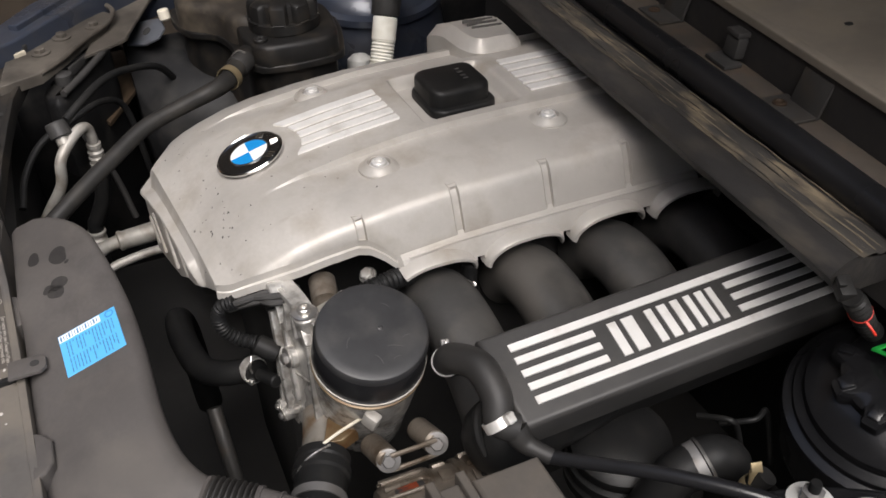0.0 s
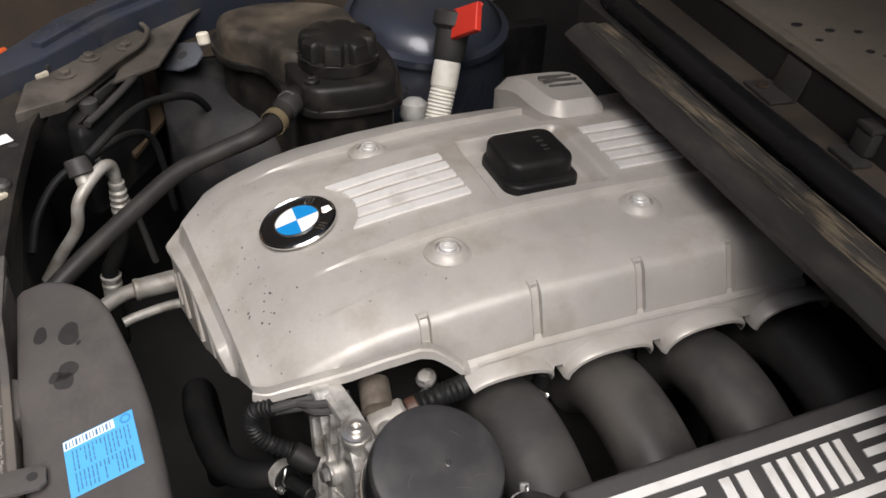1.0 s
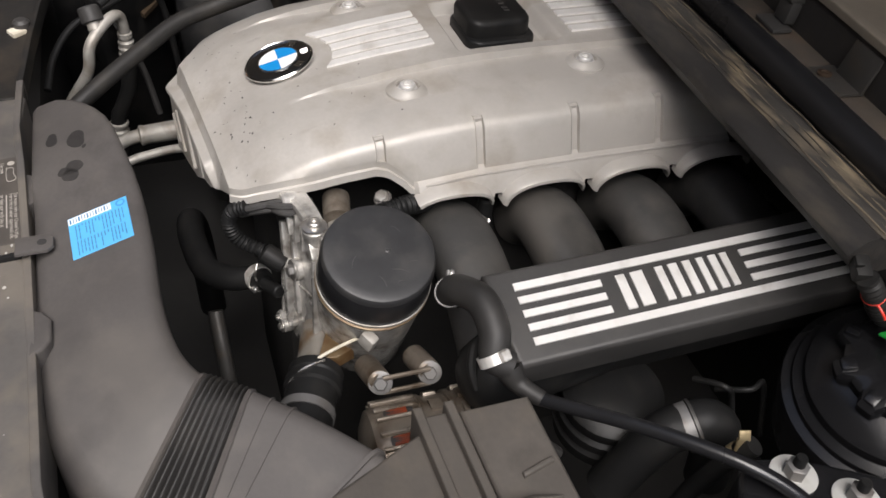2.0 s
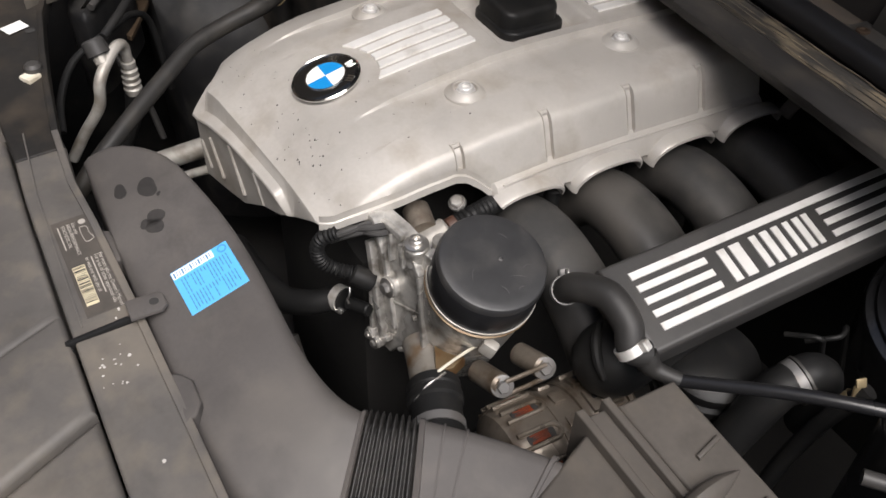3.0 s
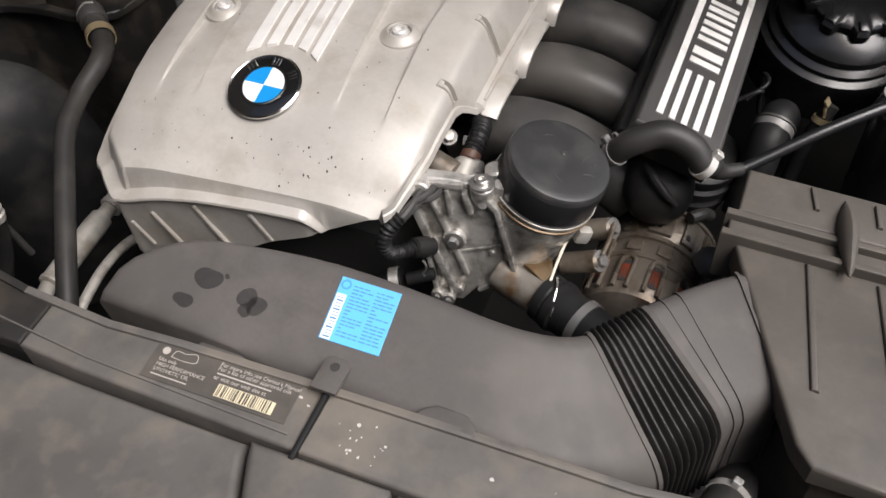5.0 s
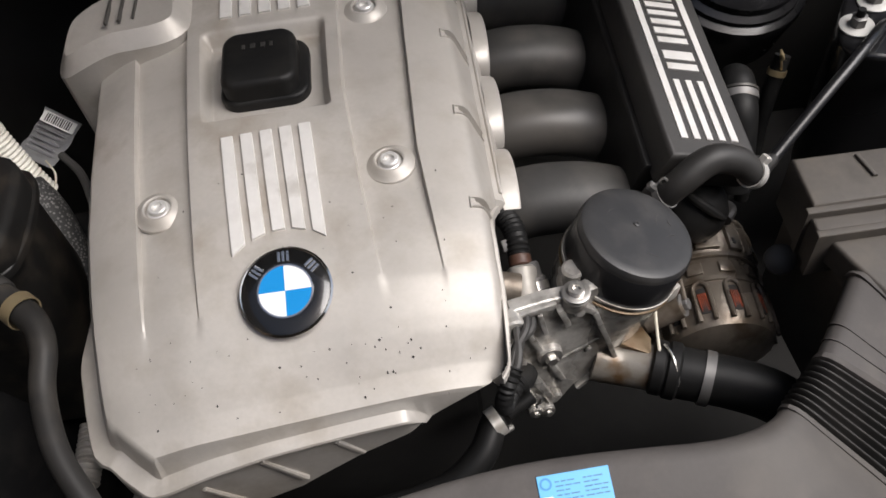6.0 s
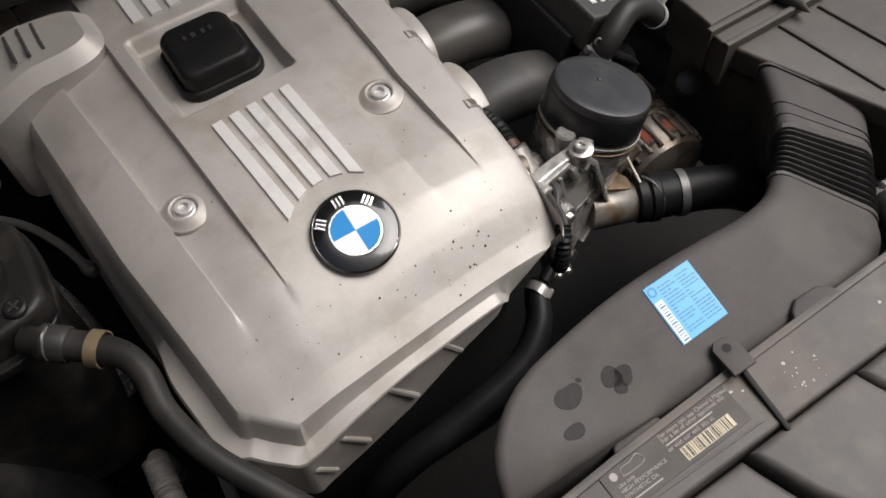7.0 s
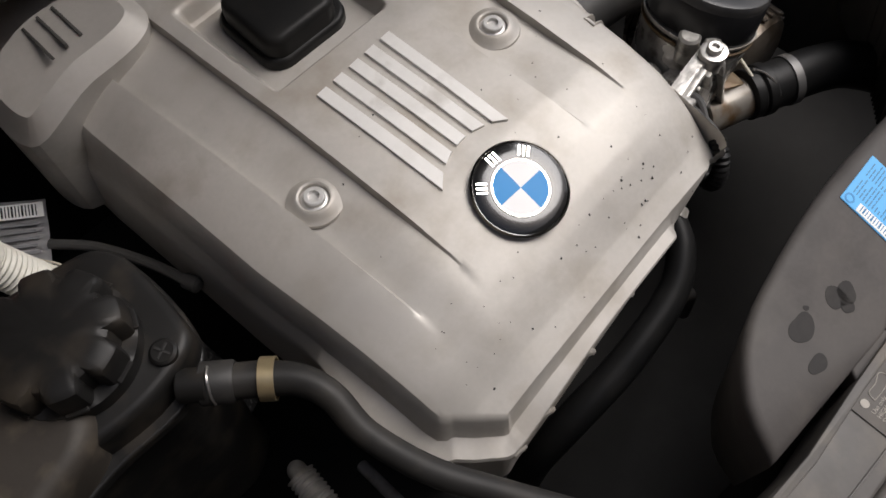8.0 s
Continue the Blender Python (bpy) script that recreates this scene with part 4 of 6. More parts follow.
for k in range(61):
    s = k / 60
    x = -0.20 + 0.64 * s
    yf, yb = 0.3555 - 0.046 * s, 0.4175 - 0.042 * s
    wob = 0.0012 * noise.noise(V(x * 40, 0, 0))
    z = 0.860 + wob
    prof = [(yf + 0.016, z - 0.026), (yf + 0.006, z - 0.016), (yf, z - 0.005), (yf + 0.002, z - 0.002), (yf + 0.013, z + 0.0055)]
    for i in range(4, 12):
        prof.append((yf + (yb - yf) * i / 12, z + crest(i / 12) + 0.0014 * math.sin(i * 2.1) + 0.0012 * noise.noise(V(x * 25, i * 1.7, 2))))
    prof += [(yb - 0.003, z), (yb, z - 0.004), (yb, z - 0.026)]
    rings.append([V(x, y, zz) for y, zz in prof])
part("beam", loft(rings), BEAM, beam, sharp=50)
WORN = material("worn_seal_top", (0.040, 0.036, 0.031), 0.8, 0.0, 0.5, 160, 0.7, (0.30, 0.235, 0.15), 0.36, 30.0, stretch=(0.5, 1.3, 1.0), grime=0.3)
part("worn_top", loft([[p + V(0, 0, 0.0006) for p in ring[5:13]] + [ring[12] - V(0, 0, 0.002), ring[5] - V(0, 0, 0.002)] for ring in rings]), WORN, beam, "worn ribbed top with pale dust")

SAND = material("dusty_worn_edge", (0.16, 0.13, 0.09), 0.85, 0.0, 0.5, 120, 0.4, (0.030, 0.026, 0.022), 0.9, 26.0, grime=0.6)
for i, f in enumerate((0.34, 0.45, 0.54, 0.64, 0.75, 0.955)):
    pts = []
    for k in range(41):
        s = k / 40
        x = -0.198 + 0.634 * s
        yf, yb = 0.3555 - 0.046 * s, 0.4175 - 0.042 * s
        pts.append((x, yf + (yb - yf) * f + 0.0016 * noise.noise(V(x * 18, i * 3.0, 5)), 0.8603 + crest(f) + 0.0012 * noise.noise(V(x * 40, 0, 0)) + 0.0010 * noise.noise(V(x * 30, i * 5.0, 1))))
    part("ridge", tube(pts, 0.0007, 6, 1), SAND, beam, "pale worn ridge" if i == 0 else "")

seal = thing("cowl_seal", "round black rubber bonnet seal along the cowl", "rubber seal")
part("tube", tube([(-0.26, 0.449, 0.867), (0.0, 0.4235, 0.867), (0.24, 0.403, 0.867), (0.46, 0.383, 0.866), (0.60, 0.367, 0.864)], 0.0150, 24, 12), GLOSS, seal)
part("carrier", tube([(-0.26, 0.464, 0.861), (0.0, 0.439, 0.861), (0.24, 0.418, 0.861), (0.46, 0.398, 0.860), (0.60, 0.382, 0.858)], 0.005, 10, 8), COWL, seal, "dull black carrier strip")

cowl = thing("cowl_tray", "dirty black cowl tray with clips below the windscreen", "cowl", kind="structure")


def wall_y(x):
    """Where the cowl's rear upstand runs."""
    return 0.490 - 0.125 * x


part("shelf", slab([(-0.30, 0.43), (0.75, 0.36), (0.75, 0.40), (-0.30, 0.53)], 0.856, 0.80, 0.003), COWL, cowl)
part("ledge", slab([(-0.30, 0.456), (0.0, 0.441), (0.40, 0.410), (0.75, 0.376), (0.75, wall_y(0.75)), (-0.30, wall_y(-0.30))], 0.864, 0.80, 0.003), LEDGE, cowl)
part("upstand", slab([(-0.30, wall_y(-0.30)), (0.75, wall_y(0.75)), (0.75, wall_y(0.75) + 0.010), (-0.30, wall_y(-0.30) + 0.010)], 0.905, 0.80, 0.003), COWL, cowl)
part("top", slab([(-0.30, wall_y(-0.30) + 0.008), (0.75, wall_y(0.75) + 0.008), (0.75, 0.90), (-0.30, 0.90)], lambda x, y: 0.908 + 0.12 * (y - 0.47), 0.86, 0.004), COWLDUST, cowl)
part("top_edge", slab([(-0.30, wall_y(-0.30) - 0.002), (0.75, wall_y(0.75) - 0.002), (0.75, wall_y(0.75) + 0.010), (-0.30, wall_y(-0.30) + 0.010)], lambda x, y: 0.9115, 0.9035, 0.0018), COWLDUST, cowl, "worn brown front edge")
for x in (0.012, 0.248):
    y = wall_y(x) - 0.016
    own = box((0.050, 0.030, 0.003), pose(x, y - 0.004, 0.8665, 0, 0, -7), 0.0012)
    box((0.040, 0.003, 0.034), pose(x + 0.008, y + 0.011, 0.882, -16, 0, -7), 0.0012, 2, own)
    box((0.040, 0.014, 0.003), pose(x + 0.008, y + 0.022, 0.898, 12, 0, -7), 0.0012, 2, own)
    part("clip", own, ZINCDARK, cowl, "dull steel sheet clip with a screw")
    part("screw", lathe([(0.0065, 0), (0.0065, 0.0016), (0.005, 0.0024), (0.0035, 0.0024), (0.003, 0.001)], 18, Matrix.Translation((x - 0.010, y - 0.006, 0.868))), RUSTDARK, cowl)
x = 0.140
y = wall_y(x) - 0.012
own = box((0.022, 0.012, 0.022), pose(x, y + 0.004, 0.880, -8, 0, -7), 0.003)
box((0.022, 0.020, 0.006), pose(x, y + 0.008, 0.893, -4, 0, -7), 0.002, 2, own)
part("hook", own, BLACK, cowl, "black plastic hook")
part("hook_foot", box((0.036, 0.020, 0.004), pose(x, y - 0.008, 0.867, 0, 0, -7), 0.0015), BLACK, cowl)
for x, y, r in ((-0.028, 0.518, 0.0055), (0.004, 0.490, 0.0048), (0.010, 0.514, 0.0035), (-0.002, 0.536, 0.0048), (0.014, 0.556, 0.0042), (0.052, 0.537, 0.004), (0.066, 0.543, 0.0035), (0.091, 0.544, 0.004), (0.21, 0.53, 0.004), (0.30, 0.50, 0.003)):
    part("drop", lathe([(r, 0.0001), (r * 0.9, 0.0004), (r * 0.2, 0.0005)], 20, Matrix.Translation((x, y, 0.908 + 0.12 * (y - 0.47))) @ pose(0, 0, 0, 6.8, 0, 0)), SPOT, cowl, "dark dried drop")


# ---------- oil filter housing ----------
filter_cap = thing("oil_filter_cap", "large round black plastic oil filter cap", "filter cap")
CM = Matrix.Translation((0.2660, 0.0290, 0.7755)) @ pose(0, 0, 0, -2, 19, 0)
part("cap", lathe([(0.043, -0.043), (0.0475, -0.040), (0.0475, -0.036), (0.0462, -0.0345), (0.0462, -0.0060), (0.0457, -0.0028), (0.0446, -0.0010), (0.0425, -0.0002), (0.036, 0.0), (0.010, 0.0006), (0.002, 0.0006)], 72, CM), CAPTOP, filter_cap)
part("band", lathe([(0.0458, -0.0352), (0.0468, -0.0340), (0.0468, -0.0090), (0.0458, -0.0075)], 72, CM, ring=True), GLOSS, filter_cap, "glossy oily band round the cap")
part("rim", lathe([(0.0462, -0.0395), (0.0482, -0.0390), (0.0484, -0.0365), (0.0462, -0.0358)], 72, CM, ring=True), PALEALU, filter_cap, "pale rim under the cap")
part("dot", lathe([(0.0022, 0.0004), (0.0026, 0.0014), (0.0014, 0.0018), (0.0006, 0.0010)], 14, CM @ pose(0.0005, 0.0063, 0)), CAPTOP, filter_cap)
for k, (u, v, turn, length) in enumerate(((0.020, 0.012, 70, 0.014), (0.027, -0.004, 20, 0.010), (0.014, 0.024, 95, 0.008), (0.006, -0.022, 150, 0.012), (-0.018, 0.018, 40, 0.009), (0.030, 0.010, 100, 0.007))):
    a = radians(turn)
    pts = [CM @ V(u + length * (f - 0.5) * math.cos(a) - 0.0012 * math.sin(math.pi * f) * math.sin(a), v + length * (f - 0.5) * math.sin(a) + 0.0012 * math.sin(math.pi * f) * math.cos(a), 0.00035) for f in (0, 0.33, 0.67, 1)]
    part("scratch", tube(pts, [0.0001, 0.00032, 0.00032, 0.0001], 6, 3), SCRATCH, filter_cap, "pale curved scratch" if k == 0 else "")
part("seal_ring", lathe([(0.0468, -0.0450), (0.0484, -0.0442), (0.0484, -0.0428), (0.0468, -0.0420)], 56, CM, ring=True), RUSTY, filter_cap, "oily bronze seal ring")


# ---------- aluminium filter housing and what is bolted to it ----------
housing = thing("filter_housing", "oily cast aluminium oil filter housing", "filter housing")
part("barrel", lathe([(0.030, -0.150), (0.040, -0.145), (0.042, -0.110), (0.0450, -0.070), (0.0470, -0.050), (0.0470, -0.046), (0.040, -0.044)], 40, CM), ALU, housing)
out_way = V(0.177, -0.977, 0.115).normalized()
across = V(0.98, 0.18, 0.0)
across = (across - out_way * across.dot(out_way)).normalized()
HM = Matrix.Translation(V(0.200, -0.0135, 0.700) + out_way * 0.0072) @ Matrix((across, out_way.cross(across), out_way)).transposed().to_4x4()


plate = [(-0.033, -0.080), (-0.0075, -0.080), (0.0076, -0.060), (0.0428, -0.034), (0.024, 0.040), (0.014, 0.060), (-0.014, 0.064), (-0.040, 0.064), (-0.046, 0.050), (-0.050, 0.034), (-0.040, -0.012)]
part("front_plate", slab(plate, 0.0, -0.012, 0.003, HM), ALU, housing)


def plate_rib(p, q, w, h):
    """A raised web on the plate from p to q, given along and up its face."""
    a, c = HM @ V(*p, h / 2 - 0.001), HM @ V(*q, h / 2 - 0.001)
    way = (c - a).normalized()
    side = way.cross(out_way).normalized()
    m = Matrix((side, out_way, way)).transposed().to_4x4()
    m.translation = (a + c) / 2
    part("web", box((w, h, (c - a).length), m, 0.0012), ALU, housing)


for rib in (((0.024, 0.040), (0.0425, -0.033), 0.0045, 0.008), ((0.0425, -0.033), (0.008, -0.060), 0.004, 0.006), ((-0.048, 0.030), (-0.014, -0.066), 0.007, 0.008), ((-0.033, 0.044), (-0.003, -0.043), 0.005, 0.005),
            ((-0.036, 0.059), (-0.006, 0.060), 0.006, 0.005), ((-0.039, 0.053), (-0.027, 0.030), 0.004, 0.008), ((-0.020, 0.056), (-0.016, 0.030), 0.004, 0.007), ((-0.004, 0.056), (0.002, 0.034), 0.005, 0.008),
            ((0.004, 0.062), (0.024, 0.040), 0.005, 0.008), ((-0.040, -0.012), (-0.031, -0.072), 0.005, 0.007), ((-0.020, -0.020), (0.030, -0.002), 0.0025, 0.0025)):
    plate_rib(*rib)
for u, v, r, h in ((-0.0138, 0.0005, 0.0105, 0.006), (-0.020, -0.072, 0.0065, 0.010), (-0.031, -0.070, 0.0065, 0.009), (-0.042, 0.055, 0.0095, 0.010), (-0.0365, -0.009, 0.008, 0.008), (0.020, -0.012, 0.003, 0.003), (-0.010, -0.060, 0.0045, 0.007), (0.012, 0.046, 0.005, 0.007)):
    part("boss", lathe([(r, -0.004), (r, h - 0.0015), (r - 0.0015, h), (0.002, h)], 22, HM @ pose(u, v, 0)), ALU, housing)
part("boss", rod((0.2095, -0.010, 0.748), (0.2105, -0.012, 0.7655), 0.0105, 24, 0.002), ALU, housing)
part("boss", rod((0.213, 0.012, 0.735), (0.213, 0.012, 0.764), 0.0090, 22, 0.002), ALU, housing)
part("saddle", box((0.044, 0.040, 0.082), pose(0.238, 0.008, 0.708, 0, 14, 16), 0.008), ALU, housing)
part("saddle", box((0.030, 0.030, 0.060), pose(0.205, 0.004, 0.698, 0, 4, 8), 0.006), ALU, housing)
part("bridge", box((0.022, 0.014, 0.022), pose(0.226, -0.002, 0.750, 0, 15, 20), 0.005), ALU, housing)
part("lug", box((0.014, 0.010, 0.015), pose(0.2945, 0.0125, 0.7075, 0, 20, 35), 0.003), PALEALU, housing, "pale cast lug under the cap")
bolt(housing, (0.2105, -0.012, 0.7655), (0.2110, -0.0112, 0.80), 0.0062, washer=True, hexed=False)
for u, v, h, r in ((-0.0138, 0.0005, 0.006, 0.0055), (-0.020, -0.072, 0.010, 0.0034), (-0.031, -0.070, 0.009, 0.0030)):
    bolt(housing, HM @ V(u, v, h), HM @ V(u, v, h + 0.02), r)
# thermostat neck, its stained gusset and a plug
part("neck", tube([(0.228, -0.012, 0.660), (0.248, -0.019, 0.656), (0.262, -0.024, 0.656), (0.276, -0.029, 0.657)], [0.020, 0.0185, 0.0185, 0.0195], 24, 5), STAINED, housing)
part("stained_gusset", slab([(0.2440, -0.0110), (0.2735, -0.0255), (0.2765, -0.0100), (0.2700, 0.0060)], lambda x, y: 0.6795 - 0.16 * (x - 0.2466), 0.662, 0.001), RUSTY, housing, "flat gusset stained with brown oil")
part("stay_strip", tube([(0.2830, 0.012, 0.700), (0.2813, 0.0052, 0.6975), (0.2795, -0.012, 0.689), (0.2787, -0.0279, 0.680)], 0.0014, 8, 4), CREAM, housing, "thin pale strip")

# cam solenoid beside the housing
solenoid = thing("solenoid_valve", "zinc-plated solenoid valve with a steel tab", "solenoid")
part("body", lathe([(0.0115, 0), (0.0130, 0.002), (0.0130, 0.022), (0.0105, 0.024), (0.0105, 0.034), (0.009, 0.036)], 24, axis((0.186, 0.012, 0.715), (0.180, 0.045, 0.735))), ZINC, solenoid)
part("collar", lathe([(0.0120, 0.012), (0.0138, 0.012), (0.0138, 0.019), (0.0120, 0.019)], 24, axis((0.186, 0.012, 0.715), (0.180, 0.045, 0.735)), ring=True), STEEL, solenoid)
part("tab", box((0.012, 0.010, 0.004), pose(0.170, 0.058, 0.741, 25, 0, 10), 0.001), ZINC, solenoid)
sol2 = thing("solenoid_valve", "grey solenoid valve half under the cover", "solenoid")
part("body", lathe([(0.012, 0), (0.0125, 0.002), (0.0125, 0.026), (0.010, 0.028)], 22, axis((0.172, 0.016, 0.738), (0.150, 0.020, 0.742))), ALTO, sol2)
part("washer", lathe([(0.002, 0), (0.0082, 0), (0.0088, 0.0010), (0.0082, 0.0026), (0.002, 0.0030)], 26, axis((0.1455, 0.0655, 0.732), (0.1555, 0.0525, 0.761))), ZINC, sol2)
part("nut", lathe([(0.0062, 0.002), (0.0062, 0.0070), (0.005, 0.0080), (0.002, 0.0080)], 6, axis((0.1455, 0.0655, 0.732), (0.1555, 0.0525, 0.761))), CLAMPMETAL, sol2)
part("stub", rod((0.176, 0.010, 0.724), (0.1765, 0.038, 0.736), 0.0120, 24, 0.002), PALEALU, sol2)
part("collar", rod((0.1765, 0.039, 0.735), (0.1765, 0.048, 0.738), 0.0095, 20, 0.001), material("red_brown_collar", (0.085, 0.042, 0.028), 0.5, 0.0, 0.2, 60, 0.1), sol2, "red-brown collar")
part("conduit", tube([(0.1765, 0.047, 0.738), (0.1765, 0.064, 0.742), (0.173, 0.082, 0.742), (0.164, 0.097, 0.735), (0.150, 0.110, 0.722)], 0.0092, 16, 6, wave=(0.0007, 0.004)), DEEP, sol2)

# small sensor with a spring clip between the first two runners
sensor = thing("sensor", "small black sensor with a bright spring clip", "sensor")
part("body", rod((0.165, 0.160, 0.700), (0.163, 0.163, 0.728), 0.0080, 18, 0.002), DEEP, sensor)
part("spring_clip", tube([(0.1745, 0.146, 0.720), (0.1765, 0.152, 0.7195), (0.1770, 0.157, 0.715), (0.1760, 0.161, 0.711)], 0.0012, 8, 4), STEEL, sensor)
part("clip_end", lathe([(0.0008, -0.0010), (0.0022, -0.0006), (0.0022, 0.0008), (0.0008, 0.0012)], 14, axis((0.176, 0.161, 0.7105), (0.186, 0.156, 0.720))), STEEL, sensor)

# wiring before the engine
loom = thing("wiring_loom", "black corrugated wiring loom leading under the cover", "wiring loom")
part("conduit", tube([(0.156, -0.060, 0.754), (0.149, -0.071, 0.747), (0.145, -0.076, 0.733), (0.146, -0.073, 0.717), (0.151, -0.062, 0.707), (0.158, -0.050, 0.703)], 0.0064, 14, 6, wave=(0.0008, 0.0042)), DEEP, loom)
for k, (dx, dz) in enumerate(((0, 0), (0.004, 0.005), (-0.004, 0.004), (0.008, 0.001))):
    part("wire", tube([(0.166 + dx, -0.004, 0.750 + dz), (0.166 + dx, -0.030, 0.754 + dz), (0.160, -0.050 + dx, 0.751 + dz), (0.152, -0.066 + dx, 0.744 + dz)], 0.0032, 8, 5), BLACK, loom)
part("plug", lathe([(0.007, 0), (0.0095, 0.002), (0.0100, 0.014), (0.0085, 0.022), (0.003, 0.024)], 20, axis((0.158, -0.050, 0.703), (0.168, -0.036, 0.694))), DEEP, loom)
part("spring_clip", tube([(0.171, -0.058, 0.700), (0.175, -0.060, 0.696), (0.174, -0.061, 0.690), (0.171, -0.061, 0.686), (0.172, -0.060, 0.681)], 0.0009, 6, 4), STEEL, loom)

# coolant hoses before the engine
front_hose = thing("water_hose", "thick black water hose with a bright clamp", "hose")
part("hose", tube([(0.1445, -0.0527, 0.6556), (0.136, -0.057, 0.654), (0.122, -0.080, 0.645), (0.088, -0.100, 0.632), (0.020, -0.108, 0.617), (-0.040, -0.106, 0.595), (-0.075, -0.100, 0.54), (-0.08, -0.095, 0.42)], [0.0115, 0.0115, 0.0125, 0.0135, 0.0145, 0.015, 0.016, 0.016], 20, 6), DEEP, front_hose)
clamp(front_hose, (0.1385, -0.0555, 0.6545), (0.03, 0.014, 0.005), 0.0119, 0.009, block=False)
part("pipe_end", rod((0.148, -0.051, 0.656), (0.172, -0.040, 0.662), 0.0062, 18, 0.001), DEEP, front_hose)
part("screw", rod((0.146, -0.062, 0.650), (0.152, -0.059, 0.650), 0.0032, 10, 0.001), STEEL, front_hose)
main_hose = thing("radiator_hose", "black radiator hose on the thermostat neck", "hose")
part("coupling", lathe([(0.0205, 0), (0.0235, 0.002), (0.0235, 0.010), (0.022, 0.012), (0.0245, 0.014), (0.0245, 0.022), (0.022, 0.024), (0.022, 0.034)], 30, axis((0.273, -0.0270, 0.659), (0.314, -0.0440, 0.657))), DEEP, main_hose, "black quick coupling")
part("hose", tube([(0.302, -0.039, 0.658), (0.345, -0.056, 0.655), (0.375, -0.075, 0.650), (0.400, -0.11, 0.640), (0.41, -0.16, 0.62)], 0.0218, 22, 6), DEEP, main_hose)
clamp(main_hose, (0.3155, -0.0445, 0.6570), (0.041, -0.018, -0.002), 0.0222, 0.0080, mat=ZINC, block=False)
part("spring_clip", tube([(0.284, -0.022, 0.683), (0.287, -0.032, 0.684), (0.288, -0.042, 0.681), (0.289, -0.051, 0.673), (0.288, -0.055, 0.662)], 0.0011, 6, 4), STEEL, main_hose)
dip = thing("metal_pipe", "dull grey metal pipe standing in the depth", "pipe")
part("pipe", tube([(0.106, -0.098, 0.590), (0.112, -0.098, 0.582), (0.134, -0.097, 0.552), (0.164, -0.095, 0.495), (0.18, -0.094, 0.42)], 0.0075, 14, 6), ZINCDARK, dip)
low_hose = thing("radiator_hose", "black lower radiator hose by the duct's end", "hose")
part("hose", tube([(0.47, -0.115, 0.61), (0.468, -0.145, 0.645), (0.462, -0.170, 0.660), (0.448, -0.200, 0.658), (0.435, -0.235, 0.64)], 0.017, 20, 6), RUBBER, low_hose)
clamp(low_hose, (0.464, -0.163, 0.6565), (-0.010, -0.03, 0.012), 0.0175, 0.007)

# ---------- alternator ----------
alternator = thing("alternator", "dirty brown-grey alternator with copper windings showing", "alternator")
AM = axis((0.352, 0.128, 0.608), (0.348, 0.002, 0.606)) @ Matrix.Diagonal((0.88, 0.88, 1.15, 1.0))
part("body", lathe([(0.020, 0), (0.052, 0.002), (0.060, 0.010), (0.061, 0.040), (0.0595, 0.042), (0.0595, 0.050), (0.061, 0.052), (0.061, 0.100), (0.057, 0.108), (0.044, 0.113), (0.014, 0.116)], 44, AM), ALTO, alternator)
slot_at = AM.inverted() @ V(0.3335, 0.0205, 0.658)
for k in range(12):
    m = AM @ Matrix.Rotation(radians(30 * k) + math.atan2(slot_at.y, slot_at.x), 4, "Z")
    window = part("window", box((0.010, 0.011, 0.023), m @ pose(0.0575, 0, 0.087), 0.003), DARK, alternator)
    own = None
    for w in range(5):
        own = rod(m @ V(0.0622, -0.0032 + 0.0018 * w, 0.081), m @ V(0.0616, -0.0042 + 0.0018 * w, 0.096), 0.0008, 6, 0, own)
    part("winding", own, COPPER, window, "red-brown copper winding")
    hoop = [m @ V(0.0620, v, z) for v, z in ((-0.0075, 0.104), (-0.0075, 0.078), (-0.005, 0.073), (0.0, 0.071), (0.005, 0.073), (0.0075, 0.078), (0.0075, 0.104))]
    part("hoop", tube(hoop, 0.0022, 8, 3), ALTO, alternator)
    part("pad", box((0.006, 0.017 + 0.009 * (k % 2), 0.027), m @ Matrix.Rotation(radians(12), 4, "Z") @ pose(0.0612, 0, 0.028), 0.0014), ALTO, alternator)
    part("pad", box((0.005, 0.016, 0.010), m @ pose(0.0612, 0, 0.059), 0.0012), ALTO, alternator)
    part("slot", box((0.004, 0.005, 0.006), m @ Matrix.Rotation(radians(14), 4, "Z") @ pose(0.0635, 0, 0.034), 0.001, 1), DARK, alternator)
for z in (0.010, 0.047, 0.069):
    part("band", lathe([(0.060, z - 0.0022), (0.0630, z - 0.0016), (0.0630, z + 0.0016), (0.060, z + 0.0022)], 44, AM, ring=True), ALTO, alternator)
for dx, dz in ((0.004, 0.008), (0.006, -0.007)):
    part("strap", tube([(0.3085 + dx, 0.020, 0.670 + dz), (0.3095 + dx, 0.040, 0.671 + dz), (0.3085 + dx, 0.061, 0.670 + dz)], 0.0022, 8, 3), ALTO, alternator)
for y in (0.0185, 0.0615):
    part("ear", rod((0.276, y - 0.004, 0.658), (0.311, y, 0.672), 0.0105, 22, 0.0025), ALTO, alternator)
    bolt(alternator, (0.311, y, 0.672), (0.338, y - 0.006, 0.690), 0.0058, mat=ZINC)
part("cable", tube([(0.375, 0.105, 0.665), (0.385, 0.120, 0.66), (0.39, 0.15, 0.63)], 0.006, 10, 5), BLACK, alternator)
bracket = thing("tensioner", "small black ribbed tensioner knob", "tensioner")
